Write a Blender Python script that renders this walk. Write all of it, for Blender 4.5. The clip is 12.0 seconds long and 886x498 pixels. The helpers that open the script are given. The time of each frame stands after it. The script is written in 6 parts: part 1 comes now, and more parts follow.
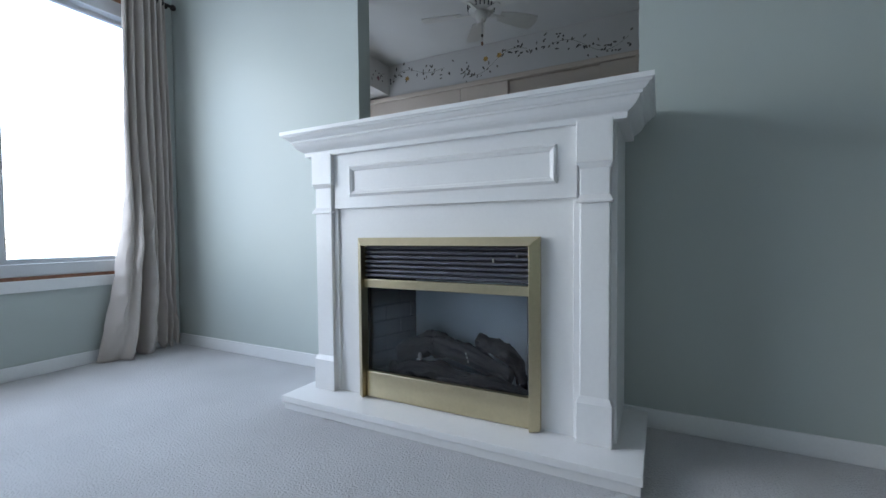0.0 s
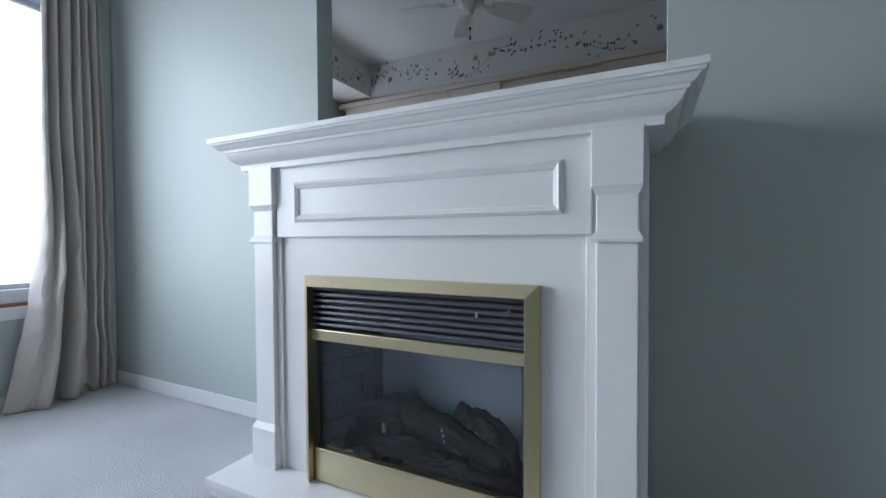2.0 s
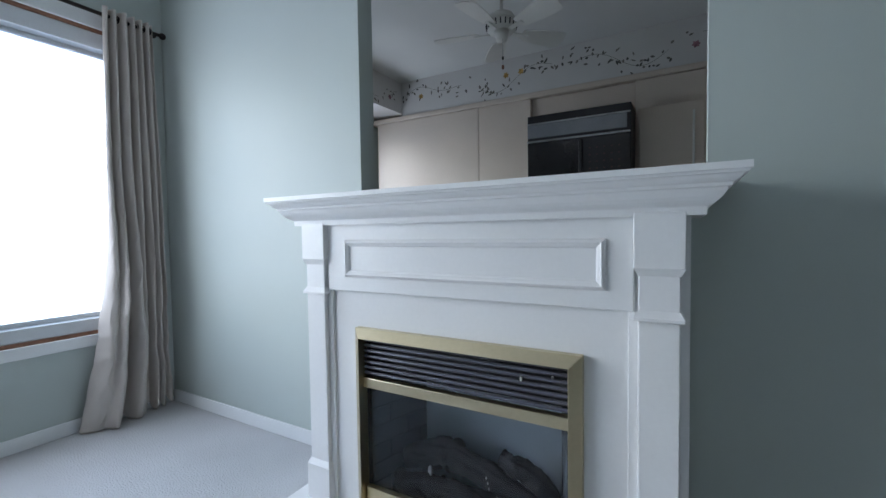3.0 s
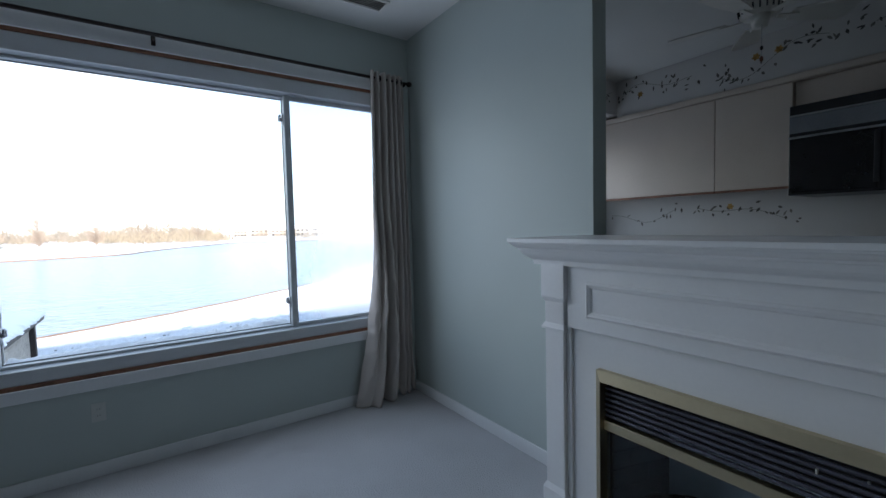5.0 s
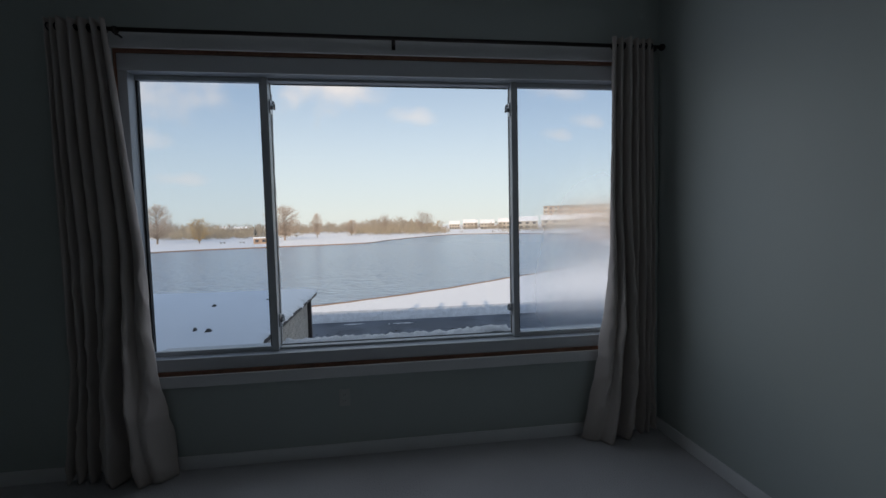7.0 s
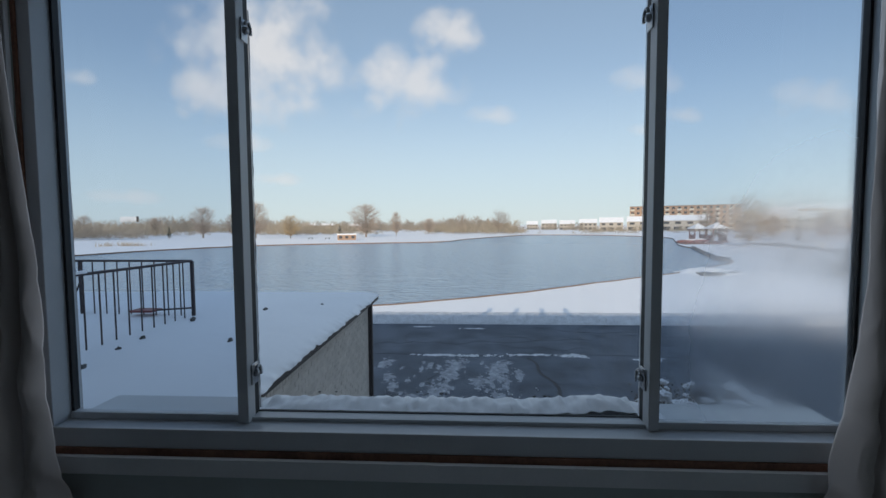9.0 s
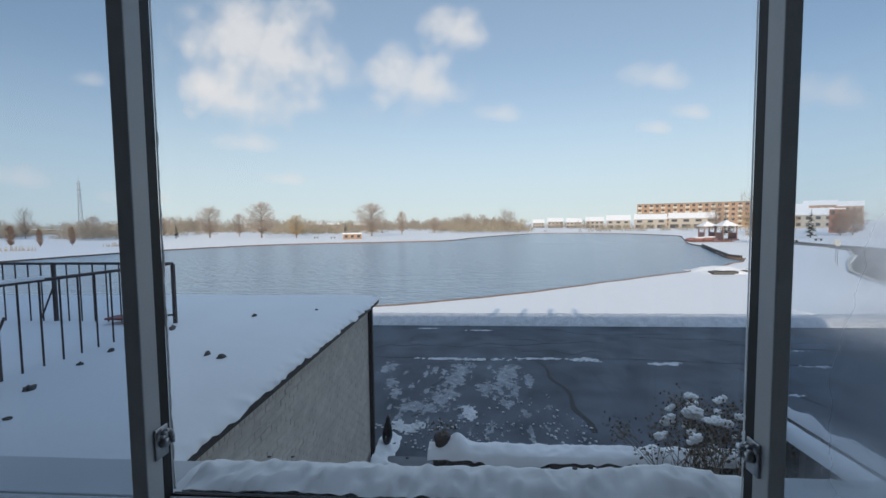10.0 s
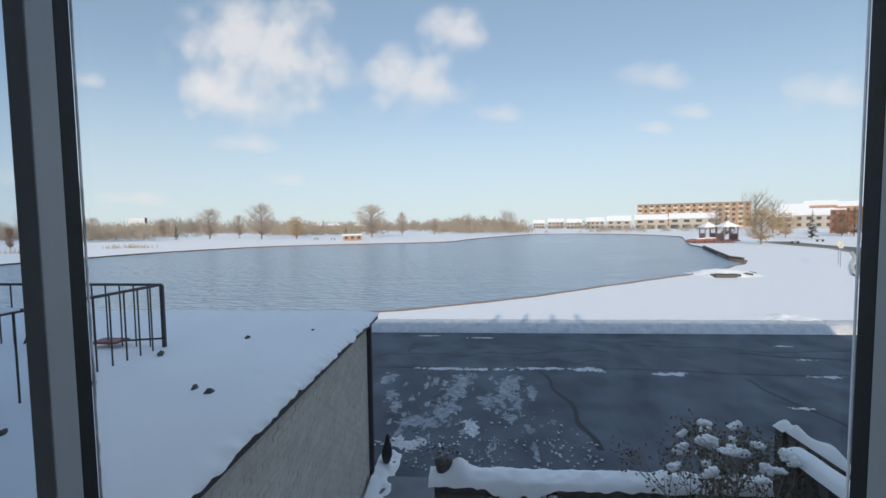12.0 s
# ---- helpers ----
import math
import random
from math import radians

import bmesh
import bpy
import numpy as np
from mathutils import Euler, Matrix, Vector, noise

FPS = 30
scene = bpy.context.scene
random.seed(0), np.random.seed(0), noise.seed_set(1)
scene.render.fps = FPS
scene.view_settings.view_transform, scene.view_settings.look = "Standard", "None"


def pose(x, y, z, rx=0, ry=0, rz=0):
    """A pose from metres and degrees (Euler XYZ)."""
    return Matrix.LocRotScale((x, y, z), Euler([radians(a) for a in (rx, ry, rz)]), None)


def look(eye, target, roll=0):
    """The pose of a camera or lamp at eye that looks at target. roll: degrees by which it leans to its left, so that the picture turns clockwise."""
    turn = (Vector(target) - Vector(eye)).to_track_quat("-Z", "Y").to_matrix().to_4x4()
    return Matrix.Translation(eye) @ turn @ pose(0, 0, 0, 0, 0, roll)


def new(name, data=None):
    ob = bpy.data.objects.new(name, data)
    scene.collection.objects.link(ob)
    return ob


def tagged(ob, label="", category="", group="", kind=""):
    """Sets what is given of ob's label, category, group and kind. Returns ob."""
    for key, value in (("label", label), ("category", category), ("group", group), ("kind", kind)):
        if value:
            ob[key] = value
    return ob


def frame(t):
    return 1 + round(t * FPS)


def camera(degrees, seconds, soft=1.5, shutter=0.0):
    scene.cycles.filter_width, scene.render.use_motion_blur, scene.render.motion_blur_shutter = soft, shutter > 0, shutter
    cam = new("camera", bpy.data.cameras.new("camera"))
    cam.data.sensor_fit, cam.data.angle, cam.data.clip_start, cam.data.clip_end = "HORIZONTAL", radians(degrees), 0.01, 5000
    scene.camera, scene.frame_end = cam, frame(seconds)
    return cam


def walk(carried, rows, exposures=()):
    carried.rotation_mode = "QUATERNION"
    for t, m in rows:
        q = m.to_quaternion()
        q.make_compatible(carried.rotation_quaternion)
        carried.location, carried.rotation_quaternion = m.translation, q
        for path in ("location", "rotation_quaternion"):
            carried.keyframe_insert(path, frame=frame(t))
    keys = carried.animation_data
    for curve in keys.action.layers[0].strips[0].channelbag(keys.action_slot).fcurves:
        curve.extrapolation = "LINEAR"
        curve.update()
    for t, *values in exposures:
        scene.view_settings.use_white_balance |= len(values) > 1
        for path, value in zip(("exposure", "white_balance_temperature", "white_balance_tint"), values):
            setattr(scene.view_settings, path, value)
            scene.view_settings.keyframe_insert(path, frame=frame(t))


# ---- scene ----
cam = camera(93.0, 12.0)
PATH = [
    (0, (3.571, -2.109, 0.879), (2.657, -0.331, 0.816), -0.5),
    (0.5, (3.458, -1.839, 0.826), (2.558, -0.054, 0.761), -0.5),
    (1, (3.427, -1.71, 0.803), (2.541, 0.082, 0.737), -0.5),
    (1.5, (3.424, -1.672, 0.879), (2.549, 0.126, 0.821), -0.5),
    (2, (3.436, -1.654, 1.009), (2.55, 0.138, 0.965), -0.3),
    (2.5, (3.421, -1.686, 1.155), (2.518, 0.098, 1.086), -0.7),
    (3, (3.411, -1.755, 1.261), (2.42, -0.019, 1.184), -0.8),
    (3.2, (3.408, -1.788, 1.299), (2.364, -0.084, 1.219), -0.8),
    (5, (3.302, -1.939, 1.49), (1.658, -0.805, 1.382), -1.4),
    (5.5, (3.291, -1.971, 1.509), (1.501, -1.086, 1.401), -1.3),
    (6, (3.224, -2.015, 1.528), (1.331, -1.381, 1.414), -1.4),
    (6.5, (3.073, -2.008, 1.541), (1.12, -1.594, 1.428), -1.4),
    (7, (2.83, -1.939, 1.546), (0.85, -1.685, 1.429), -1.3),
    (7.5, (2.565, -1.861, 1.556), (0.571, -1.748, 1.439), -1.2),
    (7.7, (2.43, -1.864, 1.549), (0.435, -1.79, 1.435), -1.4),
    (9.3, (1.389, -1.775, 1.547), (-0.604, -1.901, 1.429), -0.5),
    (9.5, (1.248, -1.774, 1.54), (-0.744, -1.903, 1.419), -0.8),
    (10, (0.99, -1.797, 1.537), (-1.002, -1.931, 1.417), -0.6),
    (10.5, (0.829, -1.822, 1.532), (-1.163, -1.961, 1.415), -0.8),
    (11, (0.762, -1.828, 1.603), (-1.229, -1.967, 1.483), -0.7),
    (11.5, (0.736, -1.814, 1.69), (-1.256, -1.95, 1.572), -0.7),
    (12, (0.714, -1.828, 1.784), (-1.278, -1.963, 1.666), -0.7),
]
walk(cam, [(t, look(e, g, r)) for t, e, g, r in PATH],
     exposures=((0.0, 3.14, 7200, 13), (2.5, 3.14, 7200, 13), (3.2, 3.05, 7150, 13), (5.0, 1.58, 6800, 12), (5.5, 1.28, 6800, 12), (6.0, 0.9, 7300, 14), (6.5, 0.48, 7500, 15), (7.0, 0.12, 7500, 15), (7.7, 0.0, 7000, 11), (9.3, -0.03, 6750, 10), (12.0, 0.05, 6700, 10)))

# ---- world and sun ----
SUN_EL, SUN_FROM = 20.0, (0.985, -0.17)      # the low winter sun stands behind the house
world = bpy.data.worlds.new("winter_sky")
scene.world = world
world.use_nodes = True
wn = world.node_tree.nodes
sky = wn.new("ShaderNodeTexSky")
sky.sky_type, sky.sun_disc = "NISHITA", False
sky.sun_elevation = radians(SUN_EL)
sky.sun_rotation = math.atan2(SUN_FROM[0], SUN_FROM[1])
sky.air_density, sky.dust_density, sky.ozone_density = 1.0, 0.08, 3.2
soft_sky = wn.new("ShaderNodeHueSaturation")
soft_sky.inputs["Saturation"].default_value = 0.85
veil = wn.new("ShaderNodeMix")
veil.data_type, veil.blend_type = "RGBA", "MULTIPLY"
veil.inputs[0].default_value, veil.inputs[7].default_value = 1.0, (1.52, 1.72, 1.88, 1)
haze = wn.new("ShaderNodeGamma")
haze.inputs[1].default_value = 0.6
world.node_tree.links.new(sky.outputs[0], haze.inputs[0])
world.node_tree.links.new(haze.outputs[0], soft_sky.inputs["Color"])
world.node_tree.links.new(soft_sky.outputs[0], veil.inputs[6])
way, sep, low, mist = (wn.new("ShaderNode" + k) for k in ("TexCoord", "SeparateXYZ", "MapRange", "Mix"))      # pale mist towards the horizon, all round
low.interpolation_type = "SMOOTHSTEP"
low.inputs[1].default_value, low.inputs[2].default_value, low.inputs[3].default_value, low.inputs[4].default_value = -0.02, 0.36, 0.75, 0.0
mist.data_type, mist.inputs[7].default_value = "RGBA", (4.3, 5.2, 5.8, 1)
world.node_tree.links.new(way.outputs["Generated"], sep.inputs[0])
world.node_tree.links.new(sep.outputs[2], low.inputs[0])
world.node_tree.links.new(low.outputs[0], mist.inputs[0])
world.node_tree.links.new(veil.outputs[2], mist.inputs[6])
high, pale = wn.new("ShaderNodeMapRange"), wn.new("ShaderNodeMix")      # brightness added overhead, all round, to lift the shaded snow
high.interpolation_type = "SMOOTHSTEP"
high.inputs[1].default_value, high.inputs[2].default_value, high.inputs[3].default_value, high.inputs[4].default_value = 0.46, 1.0, 0.0, 0.22
pale.data_type, pale.inputs[7].default_value = "RGBA", (6.2, 8.0, 10.4, 1)
world.node_tree.links.new(sep.outputs[2], high.inputs[0])
world.node_tree.links.new(high.outputs[0], pale.inputs[0])
world.node_tree.links.new(mist.outputs[2], pale.inputs[6])
world.node_tree.links.new(pale.outputs[2], wn["Background"].inputs[0])
wn["Background"].inputs[1].default_value = 0.145
sun = new("sun", bpy.data.lights.new("sun", "SUN"))
sun.data.energy, sun.data.angle, sun.data.color = 3.2, radians(0.6), (1.0, 0.86, 0.68)
boost_lamp = new("window_boost_lamp", bpy.data.lights.new("window_boost_lamp", "AREA"))      # added lamp in the window opening, boosts the sky's light on the room
boost_lamp.data.shape, boost_lamp.data.size, boost_lamp.data.size_y = "RECTANGLE", 1.74, 2.95
boost_lamp.data.energy, boost_lamp.data.color = 7.0, (0.68, 0.80, 1.0)
boost_lamp.matrix_world = Matrix.Translation((-0.028, -1.877, 1.62)) @ Matrix.Rotation(radians(-90), 4, "Y")
# second added lamp, in the kitchen's opening, to brighten the kitchen
boost_lamp = new("kitchen_boost_lamp", bpy.data.lights.new("kitchen_boost_lamp", "AREA"))
boost_lamp.data.shape, boost_lamp.data.size, boost_lamp.data.size_y = "RECTANGLE", 1.20, 1.50
boost_lamp.data.energy, boost_lamp.data.color = 1.18, (0.68, 0.80, 1.0)
boost_lamp.matrix_world = Matrix.Translation((-0.02, 1.500, 1.750)) @ Matrix.Rotation(radians(-90), 4, "Y")
sun.matrix_world = look((60 * SUN_FROM[0], 60 * SUN_FROM[1], 60 * math.tan(radians(SUN_EL))), (0, 0, 0))


# ---- materials ----
def material(name, base, rough=0.6, metal=0.0, spread=0.12, scale=6.0, fine=90.0, bump=0.15, depth=0.004, other=None, island=0.0, spec=0.5, sheen=0.0):
    """Two scales of variation on a base colour, with fine relief. spread: how far light and dark lie apart."""
    m = bpy.data.materials.new(name)
    m.use_nodes = True
    n, l = m.node_tree.nodes, m.node_tree.links
    b = n["Principled BSDF"]
    tc = n.new("ShaderNodeTexCoord")
    big, small = n.new("ShaderNodeTexNoise"), n.new("ShaderNodeTexNoise")
    big.inputs["Scale"].default_value, big.inputs["Detail"].default_value = scale, 5
    small.inputs["Scale"].default_value, small.inputs["Detail"].default_value = fine, 4
    for k in (big, small):
        l.new(tc.outputs["Object"], k.inputs["Vector"])
    add = n.new("ShaderNodeMix")
    add.data_type, add.inputs[0].default_value = "FLOAT", 0.4
    l.new(big.outputs[0], add.inputs[2]), l.new(small.outputs[0], add.inputs[3])
    ramp = n.new("ShaderNodeValToRGB")
    o = other or tuple(c * (1 + spread) for c in base)
    ramp.color_ramp.elements[0].position, ramp.color_ramp.elements[1].position = 0.36, 0.64
    ramp.color_ramp.elements[0].color = (*[c * (1 - spread) for c in base], 1)
    ramp.color_ramp.elements[1].color = (*[min(c, 0.95) for c in o], 1)
    l.new(add.outputs[0], ramp.inputs[0])
    colour = ramp.outputs[0]
    if island:
        info, geo = n.new("ShaderNodeObjectInfo"), n.new("ShaderNodeNewGeometry")
        s = n.new("ShaderNodeMath")
        l.new(info.outputs["Random"], s.inputs[0]), l.new(geo.outputs["Random Per Island"], s.inputs[1])
        f = n.new("ShaderNodeMath")
        f.operation = "FRACT"
        l.new(s.outputs[0], f.inputs[0])
        r = n.new("ShaderNodeMapRange")
        r.inputs[3].default_value, r.inputs[4].default_value = 1 - island, 1 + island
        l.new(f.outputs[0], r.inputs[0])
        v = n.new("ShaderNodeHueSaturation")
        l.new(r.outputs[0], v.inputs["Value"]), l.new(colour, v.inputs["Color"])
        colour = v.outputs[0]
    l.new(colour, b.inputs["Base Color"])
    b.inputs["Roughness"].default_value, b.inputs["Metallic"].default_value = rough, metal
    b.inputs["Specular IOR Level"].default_value = spec
    b.inputs["Sheen Weight"].default_value = sheen
    if bump:
        bp = n.new("ShaderNodeBump")
        bp.inputs["Strength"].default_value, bp.inputs["Distance"].default_value = bump, depth
        l.new(small.outputs[0], bp.inputs["Height"]), l.new(bp.outputs[0], b.inputs["Normal"])
    return m


def glass(name, tint=(1, 1, 1), gloss=0.02, fog=None):
    """A clear pane: light passes straight, gloss by Fresnel. fog: centre, radius of a patch of condensation."""
    m = bpy.data.materials.new(name)
    m.use_nodes = True
    n, l = m.node_tree.nodes, m.node_tree.links
    n.remove(n["Principled BSDF"])
    clear, shiny, fr, mix = n.new("ShaderNodeBsdfTransparent"), n.new("ShaderNodeBsdfGlossy"), n.new("ShaderNodeLayerWeight"), n.new("ShaderNodeMixShader")
    clear.inputs[0].default_value = (*tint, 1)
    shiny.inputs["Roughness"].default_value = gloss
    pw = n.new("ShaderNodeMath")
    pw.operation, pw.inputs[1].default_value = "POWER", 5.0
    sh = n.new("ShaderNodeMath")
    sh.operation, sh.inputs[1].default_value, sh.inputs[2].default_value = "MULTIPLY_ADD", 0.9, 0.03
    fr.inputs[0].default_value = 0.5
    l.new(fr.outputs["Facing"], pw.inputs[0]), l.new(pw.outputs[0], sh.inputs[0])
    l.new(sh.outputs[0], mix.inputs[0]), l.new(clear.outputs[0], mix.inputs[1]), l.new(shiny.outputs[0], mix.inputs[2])
    out = mix
    if fog:
        (cy, cz), (ry, rz), most = fog
        tc, sep = n.new("ShaderNodeTexCoord"), n.new("ShaderNodeSeparateXYZ")
        l.new(tc.outputs["Object"], sep.inputs[0])
        terms = []
        for axis, c, r in ((1, cy, ry), (2, cz, rz)):
            k = n.new("ShaderNodeMath")
            k.operation = "MULTIPLY_ADD"
            k.inputs[1].default_value, k.inputs[2].default_value = 1 / r, -c / r
            l.new(sep.outputs[axis], k.inputs[0])
            q = n.new("ShaderNodeMath")
            q.operation = "MULTIPLY"
            l.new(k.outputs[0], q.inputs[0]), l.new(k.outputs[0], q.inputs[1])
            terms.append(q)
        d = n.new("ShaderNodeMath")
        l.new(terms[0].outputs[0], d.inputs[0]), l.new(terms[1].outputs[0], d.inputs[1])
        nz = n.new("ShaderNodeTexNoise")
        nz.inputs["Scale"].default_value, nz.inputs["Detail"].default_value = 5.0, 6
        l.new(tc.outputs["Object"], nz.inputs["Vector"])
        e = n.new("ShaderNodeMath")
        e.operation = "MULTIPLY_ADD"
        e.inputs[1].default_value = 0.32
        l.new(nz.outputs[0], e.inputs[0]), l.new(d.outputs[0], e.inputs[2])
        rg = n.new("ShaderNodeMapRange")
        rg.interpolation_type = "SMOOTHSTEP"
        rg.inputs[1].default_value, rg.inputs[2].default_value = 0.1, 1.5
        rg.inputs[3].default_value, rg.inputs[4].default_value = most, 0.02
        l.new(e.outputs[0], rg.inputs[0])
        tr = n.new("ShaderNodeBsdfTranslucent")
        tr.inputs[0].default_value = (0.6, 0.62, 0.65, 1)
        rf = n.new("ShaderNodeBsdfRefraction")
        rf.inputs["IOR"].default_value, rf.inputs["Roughness"].default_value = 1.12, 0.38
        haze = n.new("ShaderNodeMixShader")
        haze.inputs[0].default_value = 0.94
        l.new(tr.outputs[0], haze.inputs[1]), l.new(rf.outputs[0], haze.inputs[2])
        out = n.new("ShaderNodeMixShader")
        l.new(rg.outputs[0], out.inputs[0]), l.new(mix.outputs[0], out.inputs[1]), l.new(haze.outputs[0], out.inputs[2])
    l.new(out.outputs[0], n["Material Output"].inputs[0])
    return m


SAGE = material("sage_wall_paint", (0.44, 0.49, 0.468), 0.55, spread=0.025, scale=1.3, fine=260, bump=0.10, depth=0.002)
CEIL = material("ceiling_paint", (0.72, 0.72, 0.71), 0.85, spread=0.03, scale=2, fine=180, bump=0.25, depth=0.003)
WHITE = material("white_gloss_paint", (0.80, 0.80, 0.80), 0.32, spread=0.02, scale=3, fine=60, bump=0.05, depth=0.001)
TRIM = material("white_trim_paint", (0.76, 0.77, 0.77), 0.4, spread=0.03, scale=4, fine=80, bump=0.06, depth=0.001)
VINYL = material("white_vinyl", (0.60, 0.62, 0.64), 0.38, spread=0.03, scale=5, fine=120, bump=0.03, depth=0.001)
GASKET = material("dark_rubber_gasket", (0.02, 0.021, 0.024), 0.6, spread=0.2)
REDWOOD = material("reddish_bare_wood", (0.26, 0.12, 0.075), 0.6, spread=0.3, scale=9, fine=70)
CARPET = material("pale_carpet", (0.52, 0.52, 0.53), 0.95, spread=0.09, scale=1.6, fine=115, bump=0.9, depth=0.014, spec=0.1, sheen=0.3)
BRASS = material("brushed_brass", (0.60, 0.515, 0.345), 0.30, 1.0, spread=0.05, scale=4, fine=60, bump=0.0)
BLACK = material("black_enamel", (0.018, 0.018, 0.022), 0.35, spread=0.25, scale=9, fine=120, bump=0.08, depth=0.001)
LOUVRE = material("louvre_enamel", (0.085, 0.088, 0.115), 0.30, spread=0.2, scale=7)
SOOT = material("firebox_black", (0.045, 0.048, 0.052), 0.6, spread=0.25, scale=5, bump=0.0)
# pale colour stands in for the hazy reflection seen in the fire glass
BACKPLATE = material("firebox_grey_back", (0.68, 0.75, 0.79), 0.5, spread=0.08, scale=3, bump=0.0)
LOG = material("charred_log", (0.012, 0.011, 0.012), 0.75, spread=0.7, scale=22, fine=70, bump=0.2, depth=0.004, other=(0.032, 0.028, 0.028))
FIREBRICK = material("grey_firebox_brick", (0.105, 0.118, 0.128), 0.7, spread=0.2, scale=9, fine=80, bump=0.2, depth=0.003, island=0.12)
ASH = material("grey_ash", (0.5, 0.48, 0.46), 0.9, spread=0.2, scale=20)
LINEN = material("beige_curtain_satin", (0.50, 0.45, 0.415), 0.40, spread=0.05, scale=3, fine=420, bump=0.12, depth=0.0015, spec=0.6, sheen=0.15)
IRON = material("dark_bronze_iron", (0.035, 0.028, 0.026), 0.45, 0.6, spread=0.25, scale=20)
CREAM = material("cream_laminate", (0.66, 0.56, 0.485), 0.5, spread=0.04, scale=3, fine=90, bump=0.04, depth=0.001)
PAPER = material("kitchen_wallpaper", (0.66, 0.64, 0.63), 0.8, spread=0.03, scale=4, fine=200)
FANWHITE = material("white_enamel", (0.72, 0.71, 0.68), 0.35, spread=0.03)
GREYGLASS = material("grey_appliance_glass", (0.24, 0.255, 0.285), 0.16, spread=0.1)
OVENGLASS = material("black_oven_glass", (0.014, 0.014, 0.017), 0.10, spread=0.1, bump=0.0)
KEYPAD = material("dull_red_keypad", (0.09, 0.045, 0.045), 0.5, spread=0.2)
PLATE = material("ivory_plastic", (0.55, 0.56, 0.53), 0.45, spread=0.03)
STEEL = material("nickel_steel", (0.42, 0.43, 0.45), 0.3, 0.9, spread=0.15, scale=30)
PANE = glass("window_glass")
SIDEPANE = glass("grey_blue_double_glass", (0.87, 0.905, 0.945))
FOGPANE = glass("fogged_window_glass", (0.87, 0.905, 0.945), fog=((-0.30, 1.05), (0.66, 0.95), 0.66))
SMOKED = glass("smoked_fire_glass", (0.82, 0.85, 0.88), 0.03)


# ---- building helpers ----
def box(bm, x0, x1, y0, y1, z0, z1, bevel=0.0, turn=None):
    """A box between the given planes, with rounded edges, added to bm."""
    r = bmesh.ops.create_cube(bm, size=1.0)["verts"]
    for v in r:
        v.co = Vector(((x0 + x1) / 2 + v.co.x * (x1 - x0), (y0 + y1) / 2 + v.co.y * (y1 - y0), (z0 + z1) / 2 + v.co.z * (z1 - z0)))
    if bevel:
        e = {e for v in r for e in v.link_edges}
        out = bmesh.ops.bevel(bm, geom=list(e), offset=bevel, segments=2, profile=0.5, affect="EDGES", clamp_overlap=True)
        r = list({v for f in out["faces"] for v in f.verts} | {v for v in r if v.is_valid})
    if turn:
        bmesh.ops.transform(bm, matrix=turn, verts=r)
    return bm


def boxed(*args, **kw):
    return box(bmesh.new(), *args, **kw)


def rod(bm, a, b, r0, r1=None, sides=10, caps=True):
    """A round bar from a to b."""
    a, b = Vector(a), Vector(b)
    d = b - a
    m = Matrix.Translation((a + b) / 2) @ d.to_track_quat("Z", "Y").to_matrix().to_4x4()
    bmesh.ops.create_cone(bm, cap_ends=caps, segments=sides, radius1=r0, radius2=r0 if r1 is None else r1, depth=d.length, matrix=m)
    return bm


def ball(bm, c, r, sub=2, squash=(1, 1, 1), rough=0.0, size=3.0):
    v = bmesh.ops.create_icosphere(bm, subdivisions=sub, radius=1.0)["verts"]
    for k in v:
        p = k.co.copy()
        f = 1 + rough * noise.noise(p * size + Vector(c) * 3.1)
        k.co = Vector(c) + Vector((p.x * squash[0], p.y * squash[1], p.z * squash[2])) * r * f
    return bm


def part(name, bm, mat, parent=None, label="", smooth=False):
    """Links bm as one mesh object, under a thing or a part."""
    if not isinstance(bm, bpy.types.Mesh):
        me = bpy.data.meshes.new(name)
        bmesh.ops.recalc_face_normals(bm, faces=bm.faces)
        if smooth:
            for f in bm.faces:
                f.smooth = True
        bm.to_mesh(me)
        bm.free()
        me.materials.append(mat)
    else:
        me = bm
    ob = new(name, me)
    if parent is not None:
        ob.parent = parent
        if parent.parent is None:
            ob.matrix_parent_inverse = Matrix.Translation(-parent.location)
    return tagged(ob, label)


def thing(name, at, label, category, group="", kind=""):
    ob = new(name)
    ob.location, ob.empty_display_size = at, 0.1
    return tagged(ob, label, category, group, kind)


def structure(name, bm, mat, label, category, smooth=False):
    return tagged(part(name, bm, mat, None, "", smooth), label, category, "", "structure")


# ---- the room ----
H = 3.14                       # ceiling
RX, RY = 6.6, -5.6             # far sides of the room
OL, OR, OB = 1.91, 3.485, 1.36   # opening to the kitchen over the mantel
WY0, WY1, WZ0, WZ1 = -3.56, -0.20, 0.60, 2.665   # rough opening of the window
T = 0.115
structure("floor", boxed(0, RX, RY, 0, -0.12, 0), CARPET, "pale grey cut-pile carpet with faint tracks", "carpet floor")
structure("ceiling", boxed(-0.2, RX, RY, 3.4, H, H + 0.14), CEIL, "plain white painted ceiling of the living room", "ceiling")
bm = bmesh.new()
KW = (0.75, 2.25, 1.15, 2.35)      # the kitchen's own window
box(bm, -0.2, 0, WY1, KW[0], -0.12, H)
box(bm, -0.2, 0, KW[1], 3.4, -0.12, H)
box(bm, -0.2, 0, KW[0], KW[1], -0.12, KW[2])
box(bm, -0.2, 0, KW[0], KW[1], KW[3], H)
box(bm, -0.2, 0, RY, WY0, -0.12, H)
box(bm, -0.2, 0, WY0, WY1, -0.12, WZ0)
box(bm, -0.2, 0, WY0, WY1, WZ1, H)
structure("wall_west", bm, SAGE, "sage green painted wall around the wide window", "wall")
bm = bmesh.new()
